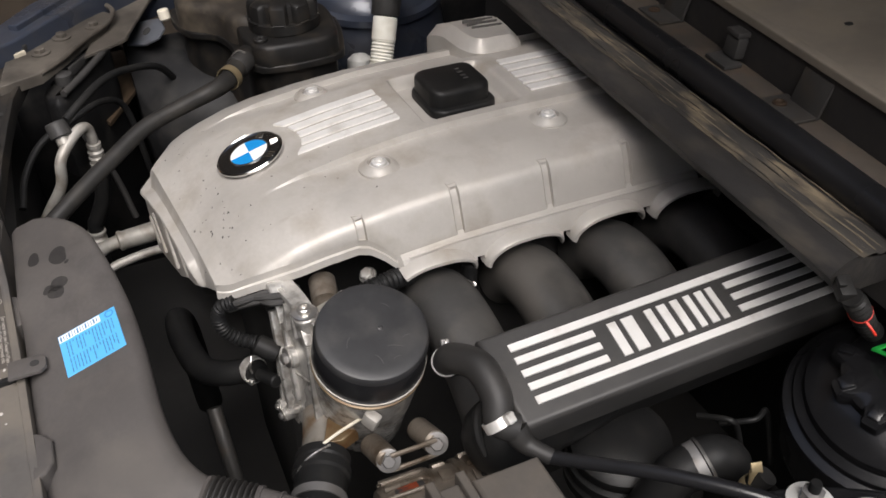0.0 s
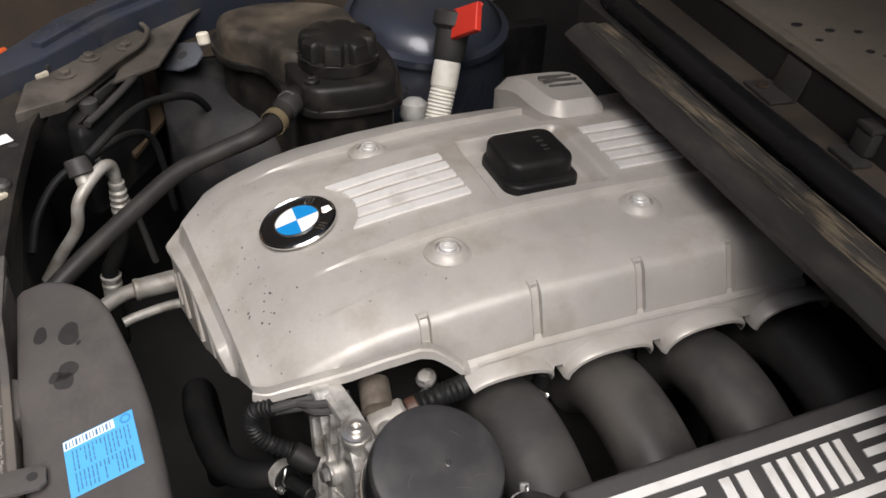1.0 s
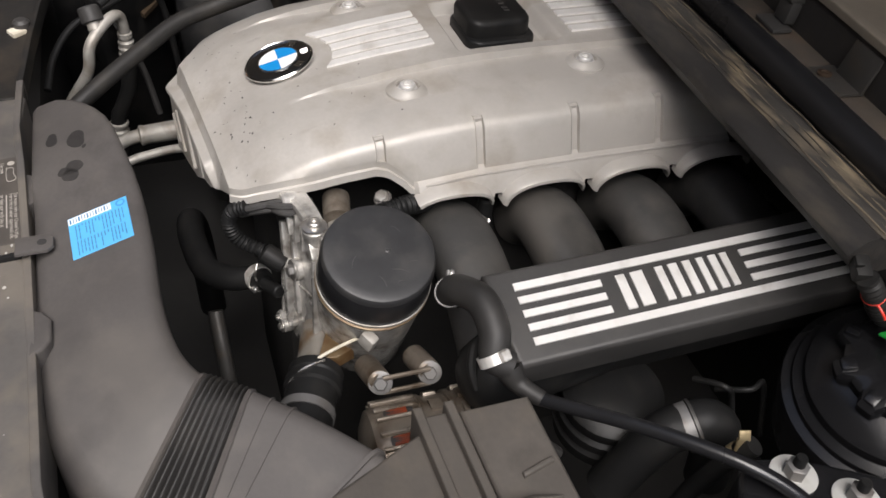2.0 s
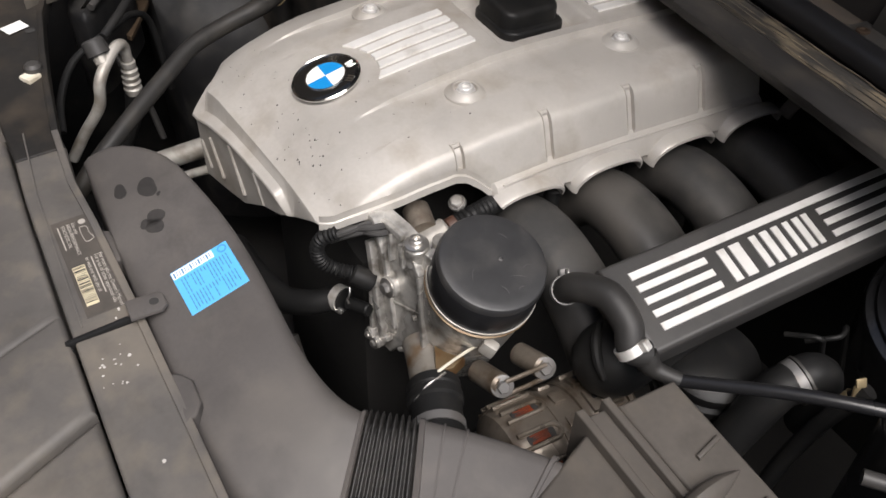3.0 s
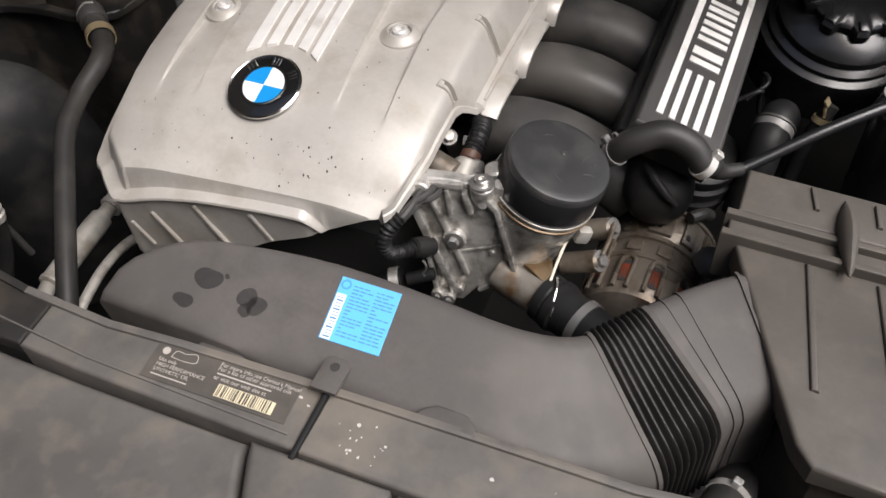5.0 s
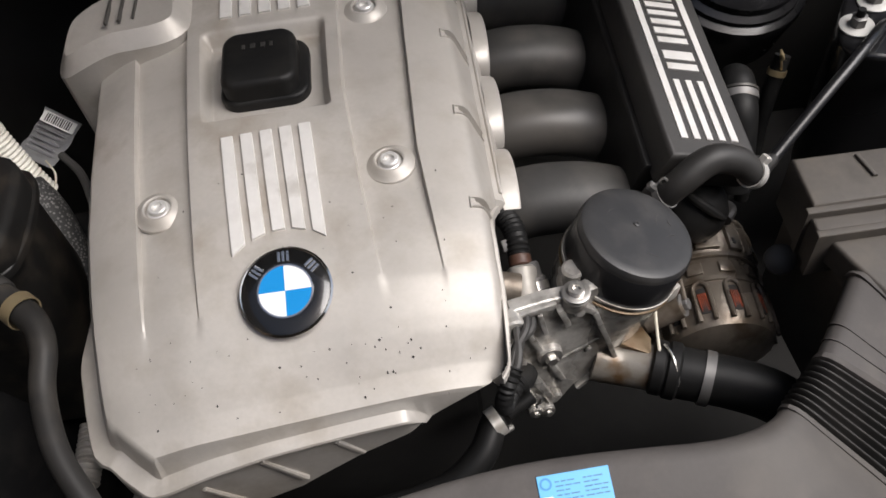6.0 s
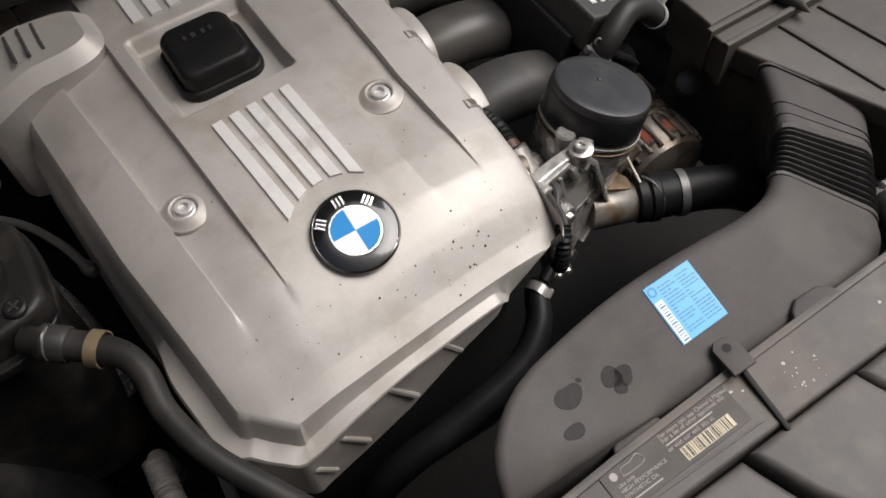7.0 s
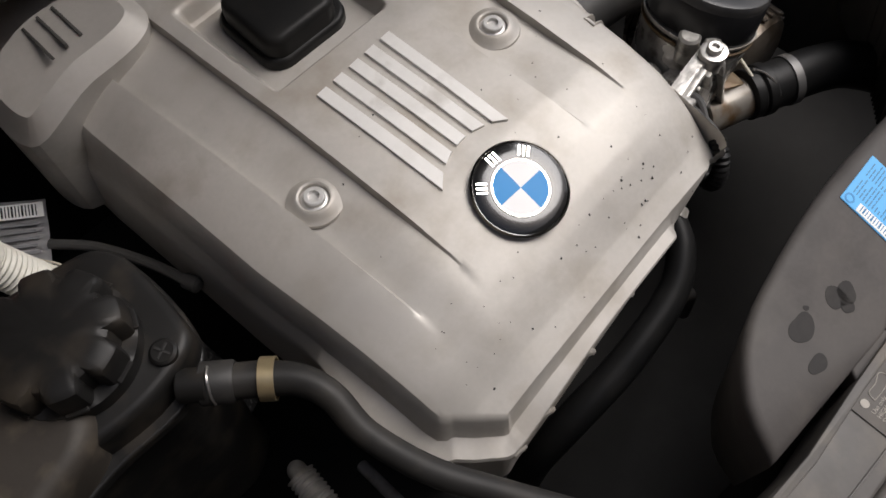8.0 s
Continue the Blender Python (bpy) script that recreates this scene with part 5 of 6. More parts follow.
part("knob", lathe([(0.010, 0), (0.0135, 0.002), (0.0135, 0.014), (0.010, 0.016)], 24, axis((0.406, 0.052, 0.668), (0.400, 0.040, 0.690)), bump=lambda a, r, z: 0.0006 * math.sin(12 * a)), BLACK, bracket)

# ---------- vent hose and throttle side ----------
vent = thing("vent_hose", "black moulded vent hose with a bright clamp at each end", "hose")
part("hose", tube([(0.294, 0.085, 0.740), (0.302, 0.077, 0.752), (0.315, 0.078, 0.767), (0.340, 0.088, 0.775), (0.364, 0.090, 0.766), (0.377, 0.086, 0.753), (0.383, 0.097, 0.747)], [0.0110, 0.0112, 0.0122, 0.0126, 0.0122, 0.0112, 0.0110], 20, 7), RUBBER, vent)
clamp(vent, (0.302, 0.077, 0.752), (0.021, -0.007, 0.027), 0.0112, 0.006, mat=ZINC)
clamp(vent, (0.377, 0.086, 0.753), (0.019, 0.007, -0.019), 0.0116, 0.008)
part("spring_ear", tube([(0.300, 0.078, 0.763), (0.297, 0.079, 0.769), (0.300, 0.078, 0.773), (0.303, 0.076, 0.769), (0.301, 0.077, 0.764)], 0.0011, 6, 4), STEEL, vent)
# throttle, intake hose and cables: the plenum's shade is put into their near-black
throttle = thing("throttle_body", "black throttle housing below the plenum", "throttle body")
part("elbow", lathe([(0.030, -0.05), (0.034, -0.045), (0.034, 0.046), (0.0325, 0.060), (0.028, 0.072), (0.020, 0.080), (0.008, 0.084)], 36, axis((0.330, 0.160, 0.688), (0.346, 0.076, 0.690))), DEEP, throttle, "rounded black rubber elbow")
part("strap", tube([(0.326, 0.100, 0.725), (0.337, 0.088, 0.722), (0.350, 0.082, 0.712), (0.362, 0.082, 0.700)], [0.002, 0.0045, 0.0045, 0.002], 10, 5), DEEP, throttle)
part("body", lathe([(0.030, -0.06), (0.046, -0.050), (0.048, -0.034), (0.044, -0.030), (0.047, -0.026), (0.047, -0.016), (0.043, -0.013), (0.045, -0.009), (0.044, 0.0), (0.036, 0.006), (0.010, 0.008)], 40, Matrix.Translation((0.362, 0.212, 0.655)) @ pose(0, 0, 0, 4, 10, 0)), DEEP, throttle)
intake_hose = thing("intake_hose", "black rubber intake hose with a grey band clamp", "hose")
IC, IW = V(0.426, 0.2405, 0.678), V(0.14, 0.88, 0.36).normalized()
part("hose", tube([IC - IW * 0.06 + V(0, 0, -0.05), IC - IW * 0.022, IC, IC + IW * 0.014, IC + IW * 0.030 + V(0.002, 0, -0.020), IC + IW * 0.034 + V(0.004, 0, -0.080)], 0.0185, 28, 6), DEEP, intake_hose)
IM = axis(IC - IW * 0.004, IC + IW * 0.006)
part("band_clamp", lathe([(0.0186, 0), (0.0205, 0), (0.0205, 0.008), (0.0186, 0.008)], 40, IM, ring=True), ZINC, intake_hose, "grey metal band clamp")
part("clamp_edge", lathe([(0.0186, 0.0085), (0.0212, 0.009), (0.0212, 0.0115), (0.0186, 0.012)], 40, IM, ring=True), ZINCDARK, intake_hose)
for k, (a, b) in enumerate((((0.380, 0.275, 0.675), (0.405, 0.30, 0.665)), ((0.392, 0.29, 0.67), (0.402, 0.33, 0.675)))):
    cable_thing = thing("cable", "thin black cable by the plenum, shade put into its colour", "cable", "cables by the plenum")
    part("cable", tube([a, ((a[0] + b[0]) / 2 + 0.012, (a[1] + b[1]) / 2, a[2] + 0.012), b, (b[0] + 0.01, b[1] + 0.01, b[2] - 0.06)], 0.0026, 10, 6), DEEP, cable_thing)
brass_hose = thing("fuel_hose", "thin black hose with a brass clip", "hose")
part("hose", tube([(0.473, 0.263, 0.706), (0.468, 0.256, 0.690), (0.458, 0.242, 0.650), (0.452, 0.23, 0.60), (0.448, 0.22, 0.54)], 0.0080, 14, 6), DEEP, brass_hose)
own = box((0.0022, 0.0105, 0.013), pose(0.4690, 0.2555, 0.7045, 0, -12, -14.5), 0.0008)
box((0.0022, 0.0090, 0.008), pose(0.4680, 0.2550, 0.7145, 0, -30, -14.5), 0.0008, 2, own)
part("clip", own, BRASS, brass_hose, "bent brass clip")
part("clip_screw", lathe([(0.0026, 0), (0.0026, 0.0012), (0.0016, 0.0016), (0.0012, 0.0006)], 16, axis((0.4675, 0.2550, 0.7045), (0.460, 0.252, 0.705))), RUSTDARK, brass_hose)
part("clip_band", lathe([(0.0082, 0), (0.0094, 0), (0.0094, 0.006), (0.0082, 0.006)], 20, axis((0.4685, 0.2570, 0.694), (0.465, 0.252, 0.682)), ring=True), BRASS, brass_hose)
rod_line = thing("black_line", "long black pipe crossing to the strut tower", "pipe")
part("boot", tube([(0.383, 0.096, 0.745), (0.392, 0.102, 0.735), (0.4076, 0.1146, 0.7315)], [0.011, 0.0075, 0.0062], 14, 6), RUBBER, rod_line, "black rubber boot")
part("pipe", tube([(0.400, 0.108, 0.732), (0.4076, 0.1146, 0.7315), (0.4353, 0.1361, 0.743), (0.4638, 0.158, 0.755), (0.4943, 0.1824, 0.764), (0.520, 0.206, 0.766), (0.541, 0.229, 0.7575), (0.565, 0.252, 0.742), (0.60, 0.28, 0.735)], 0.0052, 14, 7), GLOSS, rod_line)
line2 = thing("black_line", "second black pipe above the air box", "pipe")
part("pipe", tube([(0.535, 0.170, 0.735), (0.575, 0.20, 0.737), (0.64, 0.225, 0.74)], 0.006, 14, 6), BLACK, line2)

part("clip", box((0.014, 0.012, 0.010), pose(0.583, 0.204, 0.7365, 0, 0, 30), 0.002), BLACK, line2)

# ---------- strut tower ----------
tower = thing("strut_tower", "black strut tower top with bright flanged bolts", "strut tower", kind="structure")
part("plate", slab(smooth_plan([(0.505, 0.228), (0.58, 0.19), (0.70, 0.20), (0.74, 0.33), (0.68, 0.42), (0.585, 0.36)], 6), 0.748, 0.55, 0.006), GLOSS, tower)
for x, y in ((0.526, 0.2435), (0.554, 0.2725), (0.64, 0.36)):
    part("washer", lathe([(0.0155, 0), (0.016, 0.001), (0.016, 0.002), (0.013, 0.003)], 24, Matrix.Translation((x, y, 0.748))), PALEZINC, tower, "pale round washer")
    part("nut", lathe([(0.0078, 0), (0.0078, 0.009), (0.006, 0.010), (0.0035, 0.010)], 6, Matrix.Translation((x, y, 0.751))), ZINC, tower)
    part("stud", lathe([(0.0042, 0), (0.0042, 0.015), (0.0036, 0.0165), (0.001, 0.0165)], 16, Matrix.Translation((x, y, 0.752))), DEEP, tower, "dark threaded stud")
mount = thing("booster", "round glossy black brake booster with stepped rims", "brake booster")
DM = Matrix.Translation((0.462, 0.402, 0.702)) @ pose(0, 0, 0, 15, 8, 0) @ Matrix.Scale(0.95, 4)
part("dome", lathe([(0.088, -0.06), (0.090, -0.02), (0.092, 0.0), (0.090, 0.008), (0.083, 0.011), (0.082, 0.017), (0.075, 0.021), (0.074, 0.030), (0.062, 0.040), (0.048, 0.046), (0.044, 0.056), (0.030, 0.060), (0.008, 0.061)], 60, DM), GLOSS, mount)
part("crown", lathe([(0.044, 0.044), (0.052, 0.046), (0.053, 0.056), (0.049, 0.060), (0.030, 0.063), (0.010, 0.064)], 108, DM, bump=lambda a, r, z: 0.0045 * max(-1.0, min(1.0, 3.0 * math.sin(9 * a))) if r > 0.04 else 0), GLOSS, mount, "lobed black crown cap")
for k in range(9):
    part("lug", box((0.012, 0.010, 0.008), DM @ Matrix.Rotation(radians(40 * k + 10), 4, "Z") @ pose(0.047, 0, 0.0605, 0, 12, 0), 0.002), GLOSS, mount)
TM = Matrix.Translation((0.4575, 0.3755, 0.778)) @ pose(0, 0, 0, 25, -25, 0)
corners = [V(-0.011, -0.006, 0), V(0.006, 0.014, 0), V(0.010, -0.008, 0)]
own = bmesh.new()
for a, c in zip(corners, corners[1:] + corners[:1]):
    a, c = TM @ a, TM @ c
    box((0.0045, 0.0022, (c - a).length + 0.003), axis(a, c) @ pose(0, 0, (c - a).length / 2), 0.0008, 1, own)
part("green_tab", own, GREEN, mount, "green triangular tab")
part("tab_stem", rod((0.458, 0.376, 0.777), (0.462, 0.393, 0.745), 0.004, 12, 0.001), DEEP, mount)
conduit = thing("conduit", "black ribbed conduit with a red cable tie", "conduit")
part("pipe", tube([(0.454, 0.318, 0.846), (0.456, 0.326, 0.835), (0.451, 0.342, 0.815), (0.444, 0.358, 0.797), (0.440, 0.375, 0.78)], 0.0075, 16, 6, wave=(0.0009, 0.005)), DEEP, conduit)
part("tie", lathe([(0.0076, 0), (0.0086, 0.0005), (0.0086, 0.0022), (0.0076, 0.0022)], 20, axis((0.4545, 0.3310, 0.8285), (0.4530, 0.3370, 0.8205)), ring=True), RED, conduit, "red cable tie")
part("tie_end", tube([(0.462, 0.331, 0.824), (0.467, 0.332, 0.821), (0.469, 0.335, 0.816)], 0.0010, 8, 4), RED, conduit)
plug = thing("beam_plug", "black plug at the beam's end", "plug")
part("plug", box((0.018, 0.012, 0.011), pose(0.446, 0.318, 0.848, 0, 20, -20), 0.003), DEEP, plug)
part("latch", box((0.008, 0.006, 0.004), pose(0.446, 0.314, 0.855, 0, 20, -20), 0.001), DEEP, plug)

# ---------- left side: coolant hose, expansion tank, pipes ----------
coolant = thing("coolant_hose", "dusty grey-black coolant hose with a gold clamp", "hose")
part("hose", tube([(-0.228, 0.042, 0.801), (-0.206, 0.026, 0.796), (-0.190, 0.009, 0.794), (-0.183, -0.012, 0.790), (-0.183, -0.042, 0.781), (-0.170, -0.085, 0.772), (-0.146, -0.125, 0.757), (-0.112, -0.178, 0.735), (-0.085, -0.222, 0.712), (-0.07, -0.25, 0.69)], [0.0116, 0.0116, 0.0104, 0.0097, 0.0094, 0.0092, 0.0092, 0.0092, 0.0092, 0.0092], 20, 7), HOSE, coolant)
clamp(coolant, (-0.2035, 0.0235, 0.7958), (0.02, -0.018, -0.001), 0.0130, 0.010, "gold_clamp", BRASS, False)
part("coupling", lathe([(0.0125, 0), (0.0140, 0.001), (0.0140, 0.020), (0.0128, 0.022)], 24, axis((-0.236, 0.050, 0.800), (-0.200, 0.020, 0.797))), RUBBER, coolant)
part("spring_clip", tube([(-0.226, 0.050, 0.813), (-0.231, 0.043, 0.815), (-0.236, 0.036, 0.808), (-0.237, 0.033, 0.800)], 0.0011, 6, 4), STEEL, coolant)

tank = thing("expansion_tank", "dusty black coolant expansion tank with a screw cap", "expansion tank")
tank.location = (-0.006, 0.002, 0.0035)
TZ = 0.815
part("lower", slab(smooth_plan([(-0.256, 0.056), (-0.230, 0.068), (-0.216, 0.09), (-0.218, 0.150), (-0.24, 0.166), (-0.33, 0.18), (-0.43, 0.15), (-0.47, 0.06), (-0.425, 0.004), (-0.378, 0.014), (-0.346, 0.044), (-0.30, 0.056)], 4), 0.783, 0.55, 0.004), TANK, tank)
part("flange", slab(smooth_plan([(-0.250, 0.046), (-0.222, 0.060), (-0.212, 0.075), (-0.207, 0.11), (-0.212, 0.158), (-0.235, 0.176), (-0.33, 0.195), (-0.40, 0.172), (-0.43, 0.165), (-0.465, 0.13), (-0.485, 0.06), (-0.472, 0.005), (-0.428, -0.008), (-0.372, 0.003), (-0.344, 0.034), (-0.30, 0.045)], 4), 0.7885, 0.780, 0.0025), TANK, tank, "dusty welded flange")
part("reservoir", slab(smooth_plan([(-0.341, 0.037), (-0.303, 0.050), (-0.285, 0.07), (-0.290, 0.11), (-0.34, 0.162), (-0.385, 0.164), (-0.418, 0.161), (-0.445, 0.134), (-0.462, 0.077), (-0.459, 0.040), (-0.440, 0.006), (-0.400, -0.002), (-0.372, 0.007)], 5), lambda x, y: 0.826 - 0.02 * max(0, -0.36 - x), 0.786, 0.013, steps=5), TANKDUST, tank, "dust-covered flat reservoir")
part("neck_block", slab(smooth_plan([(-0.268, 0.053), (-0.232, 0.059), (-0.216, 0.068), (-0.211, 0.085), (-0.210, 0.135), (-0.217, 0.158), (-0.238, 0.170), (-0.31, 0.178), (-0.332, 0.16), (-0.335, 0.085), (-0.315, 0.060)], 5), lambda x, y: TZ - 0.05 * max(0, x + 0.235), 0.786, 0.007, steps=4), TANK, tank)
TM = Matrix.Translation((-0.273, 0.112, TZ + 0.0005))
part("screw_cap", lathe([(0.038, -0.002), (0.0448, 0.0), (0.0448, 0.0115), (0.0436, 0.0125), (0.0436, 0.0275), (0.0424, 0.0325), (0.0390, 0.0350), (0.028, 0.0362), (0.006, 0.0365)], 96, TM, bump=lambda a, r, z: -0.0075 * ease(math.cos(8 * a), 0.35, 0.75) if r > 0.034 and z > 0.012 else 0), TANK, tank, "lobed black screw cap")
for k in range(8):
    part("grip", box((0.010, 0.014, 0.0020), TM @ Matrix.Rotation(radians(45 * k + 22.5), 4, "Z") @ pose(0.0410, 0, 0.0130, 0, 0, 0), 0.0006, 1), TANK, tank)
part("bleed_screw", lathe([(0.0088, 0), (0.0088, 0.004), (0.007, 0.0055), (0.001, 0.0055)], 20, Matrix.Translation((-0.233, 0.071, TZ - 0.0015))), TANK, tank, "cross-head bleed screw")
for a in (0, 90):
    part("slot", box((0.011, 0.0018, 0.001), Matrix.Translation((-0.233, 0.071, TZ + 0.0043)) @ pose(0, 0, 0, 0, 0, a + 25), 0.0003, 1), DARK, tank)
part("spout", rod((-0.240, 0.055, 0.800), (-0.226, 0.042, 0.800), 0.011, 18, 0.001), TANK, tank)

ac = thing("air_conditioning_pipe", "bent bare aluminium pipe with a black service cap", "pipe")
part("pipe", tube([(-0.215, -0.232, 0.640), (-0.214, -0.212, 0.670), (-0.205, -0.190, 0.705), (-0.203, -0.183, 0.735), (-0.214, -0.170, 0.750), (-0.230, -0.155, 0.757), (-0.241, -0.146, 0.752), (-0.245, -0.144, 0.735), (-0.247, -0.144, 0.705)], 0.0064, 16, 6), PALEALU, ac)
part("fitting", lathe([(0.0068, 0), (0.0085, 0.001), (0.0085, 0.006), (0.0070, 0.007), (0.0070, 0.010), (0.0095, 0.012), (0.0085, 0.018), (0.0100, 0.020), (0.0085, 0.026), (0.0105, 0.028), (0.0085, 0.034), (0.0105, 0.036), (0.009, 0.044)], 20, axis((-0.2455, -0.144, 0.730), (-0.249, -0.146, 0.650))), PALEALU, ac)
part("hose", tube([(-0.248, -0.145, 0.69), (-0.253, -0.152, 0.65), (-0.257, -0.165, 0.62), (-0.258, -0.172, 0.60), (-0.258, -0.175, 0.5)], 0.0095, 14, 6), DEEP, ac)
part("lower_fitting", lathe([(0.0098, 0), (0.0118, 0.001), (0.0118, 0.004), (0.0100, 0.006), (0.0100, 0.010), (0.0115, 0.012), (0.0115, 0.016), (0.0100, 0.018), (0.0112, 0.022), (0.0112, 0.030)], 22, axis((-0.258, -0.1715, 0.602), (-0.258, -0.174, 0.55))), PALEALU, ac)
part("valve_stem", rod((-0.215, -0.172, 0.748), (-0.224, -0.175, 0.760), 0.0085, 18, 0.002), PALEALU, ac)
part("service_cap", lathe([(0.0115, 0), (0.0125, 0.001), (0.0125, 0.016), (0.011, 0.018), (0.003, 0.0185)], 28, axis((-0.221, -0.174, 0.757), (-0.232, -0.178, 0.775)), bump=lambda a, r, z: 0.0005 * math.sin(14 * a)), BLACK, ac, "black service cap")
lowpipe = thing("air_conditioning_pipe", "pale aluminium pipe below the cover's corner", "pipe")
part("pipe", tube([(-0.228, 0.045, 0.50), (-0.228, 0.036, 0.565), (-0.229, 0.02, 0.598), (-0.231, -0.02, 0.60), (-0.229, -0.10, 0.60), (-0.221, -0.152, 0.60), (-0.209, -0.175, 0.60), (-0.19, -0.205, 0.595)], 0.0085, 18, 7), PALEALU, lowpipe)
part("muff", lathe([(0.0085, 0), (0.0128, 0.002), (0.0132, 0.005), (0.0120, 0.008), (0.0126, 0.040), (0.0130, 0.085), (0.0120, 0.100), (0.009, 0.102)], 28, axis((-0.2215, -0.150, 0.60), (-0.2305, -0.050, 0.60))), PALEALU, lowpipe)
part("flex", tube([(-0.2310, -0.035, 0.60), (-0.2305, -0.010, 0.60), (-0.229, 0.02, 0.602)], 0.0118, 20, 8, wave=(0.0012, 0.0045)), PALEALU, lowpipe, "ribbed metal flexible part")
lowpipe2 = thing("air_conditioning_pipe", "thin aluminium pipe under the larger one", "pipe")
part("pipe", tube([(-0.170, -0.165, 0.598), (-0.174, -0.149, 0.60), (-0.182, -0.106, 0.60), (-0.186, -0.06, 0.59), (-0.186, 0.0, 0.56)], 0.0055, 14, 7), PALEALU, lowpipe2)

# filler tube with red tag behind the cover
wash = thing("filler_tube", "cream ribbed filler tube with a black neck", "filler tube")
part("ribbed", tube([(-0.262, 0.225, 0.70), (-0.276, 0.236, 0.735), (-0.287, 0.247, 0.768)], 0.0155, 20, 8, wave=(0.0010, 0.0045)), FILLERWHITE, wash)
part("plain", lathe([(0.0150, 0), (0.0165, 0.002), (0.0165, 0.030), (0.0150, 0.032)], 24, axis((-0.286, 0.246, 0.766), (-0.300, 0.258, 0.806))), FILLERWHITE, wash)
part("neck", lathe([(0.0175, 0), (0.019, 0.002), (0.020, 0.035), (0.026, 0.04), (0.026, 0.055), (0.020, 0.058)], 24, axis((-0.297, 0.255, 0.796), (-0.311, 0.267, 0.836))), BLACK, wash)
part("tag", slab([(-0.024, -0.014), (0.020, -0.018), (0.025, 0.015), (-0.016, 0.020)], 0.004, -0.004, 0.002, Matrix.Translation((-0.279, 0.268, 0.850)) @ pose(0, 0, 0, 60, -35, 30)), RED, wash, "red plastic tag")
part("tag_strap", tube([(-0.277, 0.268, 0.856), (-0.272, 0.275, 0.868), (-0.270, 0.285, 0.872)], 0.0014, 8, 4), RED, wash)
sleeve = thing("heat_sleeve", "dark grey woven heat sleeve on a pipe", "heat sleeve")
part("sleeve", tube([(-0.232, 0.10, 0.60), (-0.240, 0.155, 0.66), (-0.254, 0.200, 0.700), (-0.266, 0.225, 0.722)], [0.024, 0.024, 0.020, 0.012], 24, 7), WOVEN, sleeve)
fitting = thing("pipe_fitting", "bright knurled pipe end behind the cover", "fitting")
part("knurl", lathe([(0.008, -0.05), (0.010, -0.01), (0.016, 0.0), (0.018, 0.006), (0.017, 0.020), (0.010, 0.026), (0.003, 0.027)], 26, axis((-0.318, 0.220, 0.712), (-0.323, 0.222, 0.74)), bump=lambda a, r, z: 0.0012 * math.sin(13 * a) if r > 0.014 else 0.0), PALEZINC, fitting)
tag = thing("paper_tag", "crumpled white paper tag with a barcode on a wire", "tag")
TG = Matrix.Translation((-0.262, 0.290, 0.712)) @ pose(0, 0, 0, 12, 14, -30)
own = bmesh.new()
rows = []
for k in range(9):
    v = -0.028 + 0.007 * k
    rows.append([TG @ V(u, v, 0.0016 * math.sin(90 * u + 2.0 * k) + 0.004 * (v / 0.028) ** 2) for u in (-0.021, -0.010, 0.0, 0.010, 0.021)])
top_rows = [[own.verts.new(p) for p in row] for row in rows]
for a, c in zip(top_rows, top_rows[1:]):
    for k in range(4):
        own.faces.new((a[k], a[k + 1], c[k + 1], c[k]))
bmesh.ops.solidify(own, geom=own.faces[:], thickness=0.0007)
part("paper", own, TAGPAPER, tag)
part("code_field", box((0.038, 0.012, 0.0004), TG @ pose(0, 0.019, 0.0045, 8, 0, 0), 0.0, 1), PAPER, tag, "white barcode field")
for k in range(12):
    part("code_bar", box((0.0009 + 0.0006 * (k % 3 == 1), 0.009, 0.0003), TG @ pose(-0.014 + 0.0025 * k, 0.019, 0.0049, 8, 0, 0), 0.0, 1), BADGE, tag)
for k in range(5):
    part("print_line", box((0.030 - 0.004 * (k % 2), 0.0022, 0.0003), TG @ pose(-0.001, 0.008 - 0.006 * k, 0.0030), 0.0, 1), TAGINK, tag)
part("string", tube([(-0.264, 0.265, 0.708), (-0.254, 0.250, 0.704), (-0.254, 0.234, 0.700), (-0.262, 0.222, 0.696), (-0.272, 0.215, 0.690)], 0.0010, 6, 6), CREAM, tag)
part("strap", tube([(-0.25, 0.272, 0.705), (-0.225, 0.240, 0.708), (-0.205, 0.195, 0.715), (-0.1945, 0.158, 0.7225)], 0.0042, 10, 6), STRAP, tag, "grey-black cable strap")
part("strap_end", lathe([(0.006, 0), (0.0065, 0.002), (0.0065, 0.012), (0.004, 0.014)], 16, axis((-0.1945, 0.158, 0.7225), (-0.190, 0.145, 0.724))), STRAP, tag)

# inner wing on the left
wing = thing("wing_ledge", "dusty metal wing ledge with bolts", "wing ledge", kind="structure")
part("ledge", slab([(-0.293, -0.228), (-0.312, -0.181), (-0.345, -0.157), (-0.396, -0.125), (-0.435, -0.092), (-0.473, -0.079), (-0.486, -0.088), (-0.465, -0.178), (-0.416, -0.214), (-0.36, -0.219)], lambda x, y: 0.800, 0.786, 0.002), METALDIRT, wing)
part("ledge_lip", tube([(-0.316, -0.181, 0.797), (-0.348, -0.155, 0.797), (-0.398, -0.122, 0.798), (-0.436, -0.090, 0.800), (-0.466, -0.077, 0.804), (-0.483, -0.082, 0.808)], 0.0035, 10, 6), METALDIRT, wing)
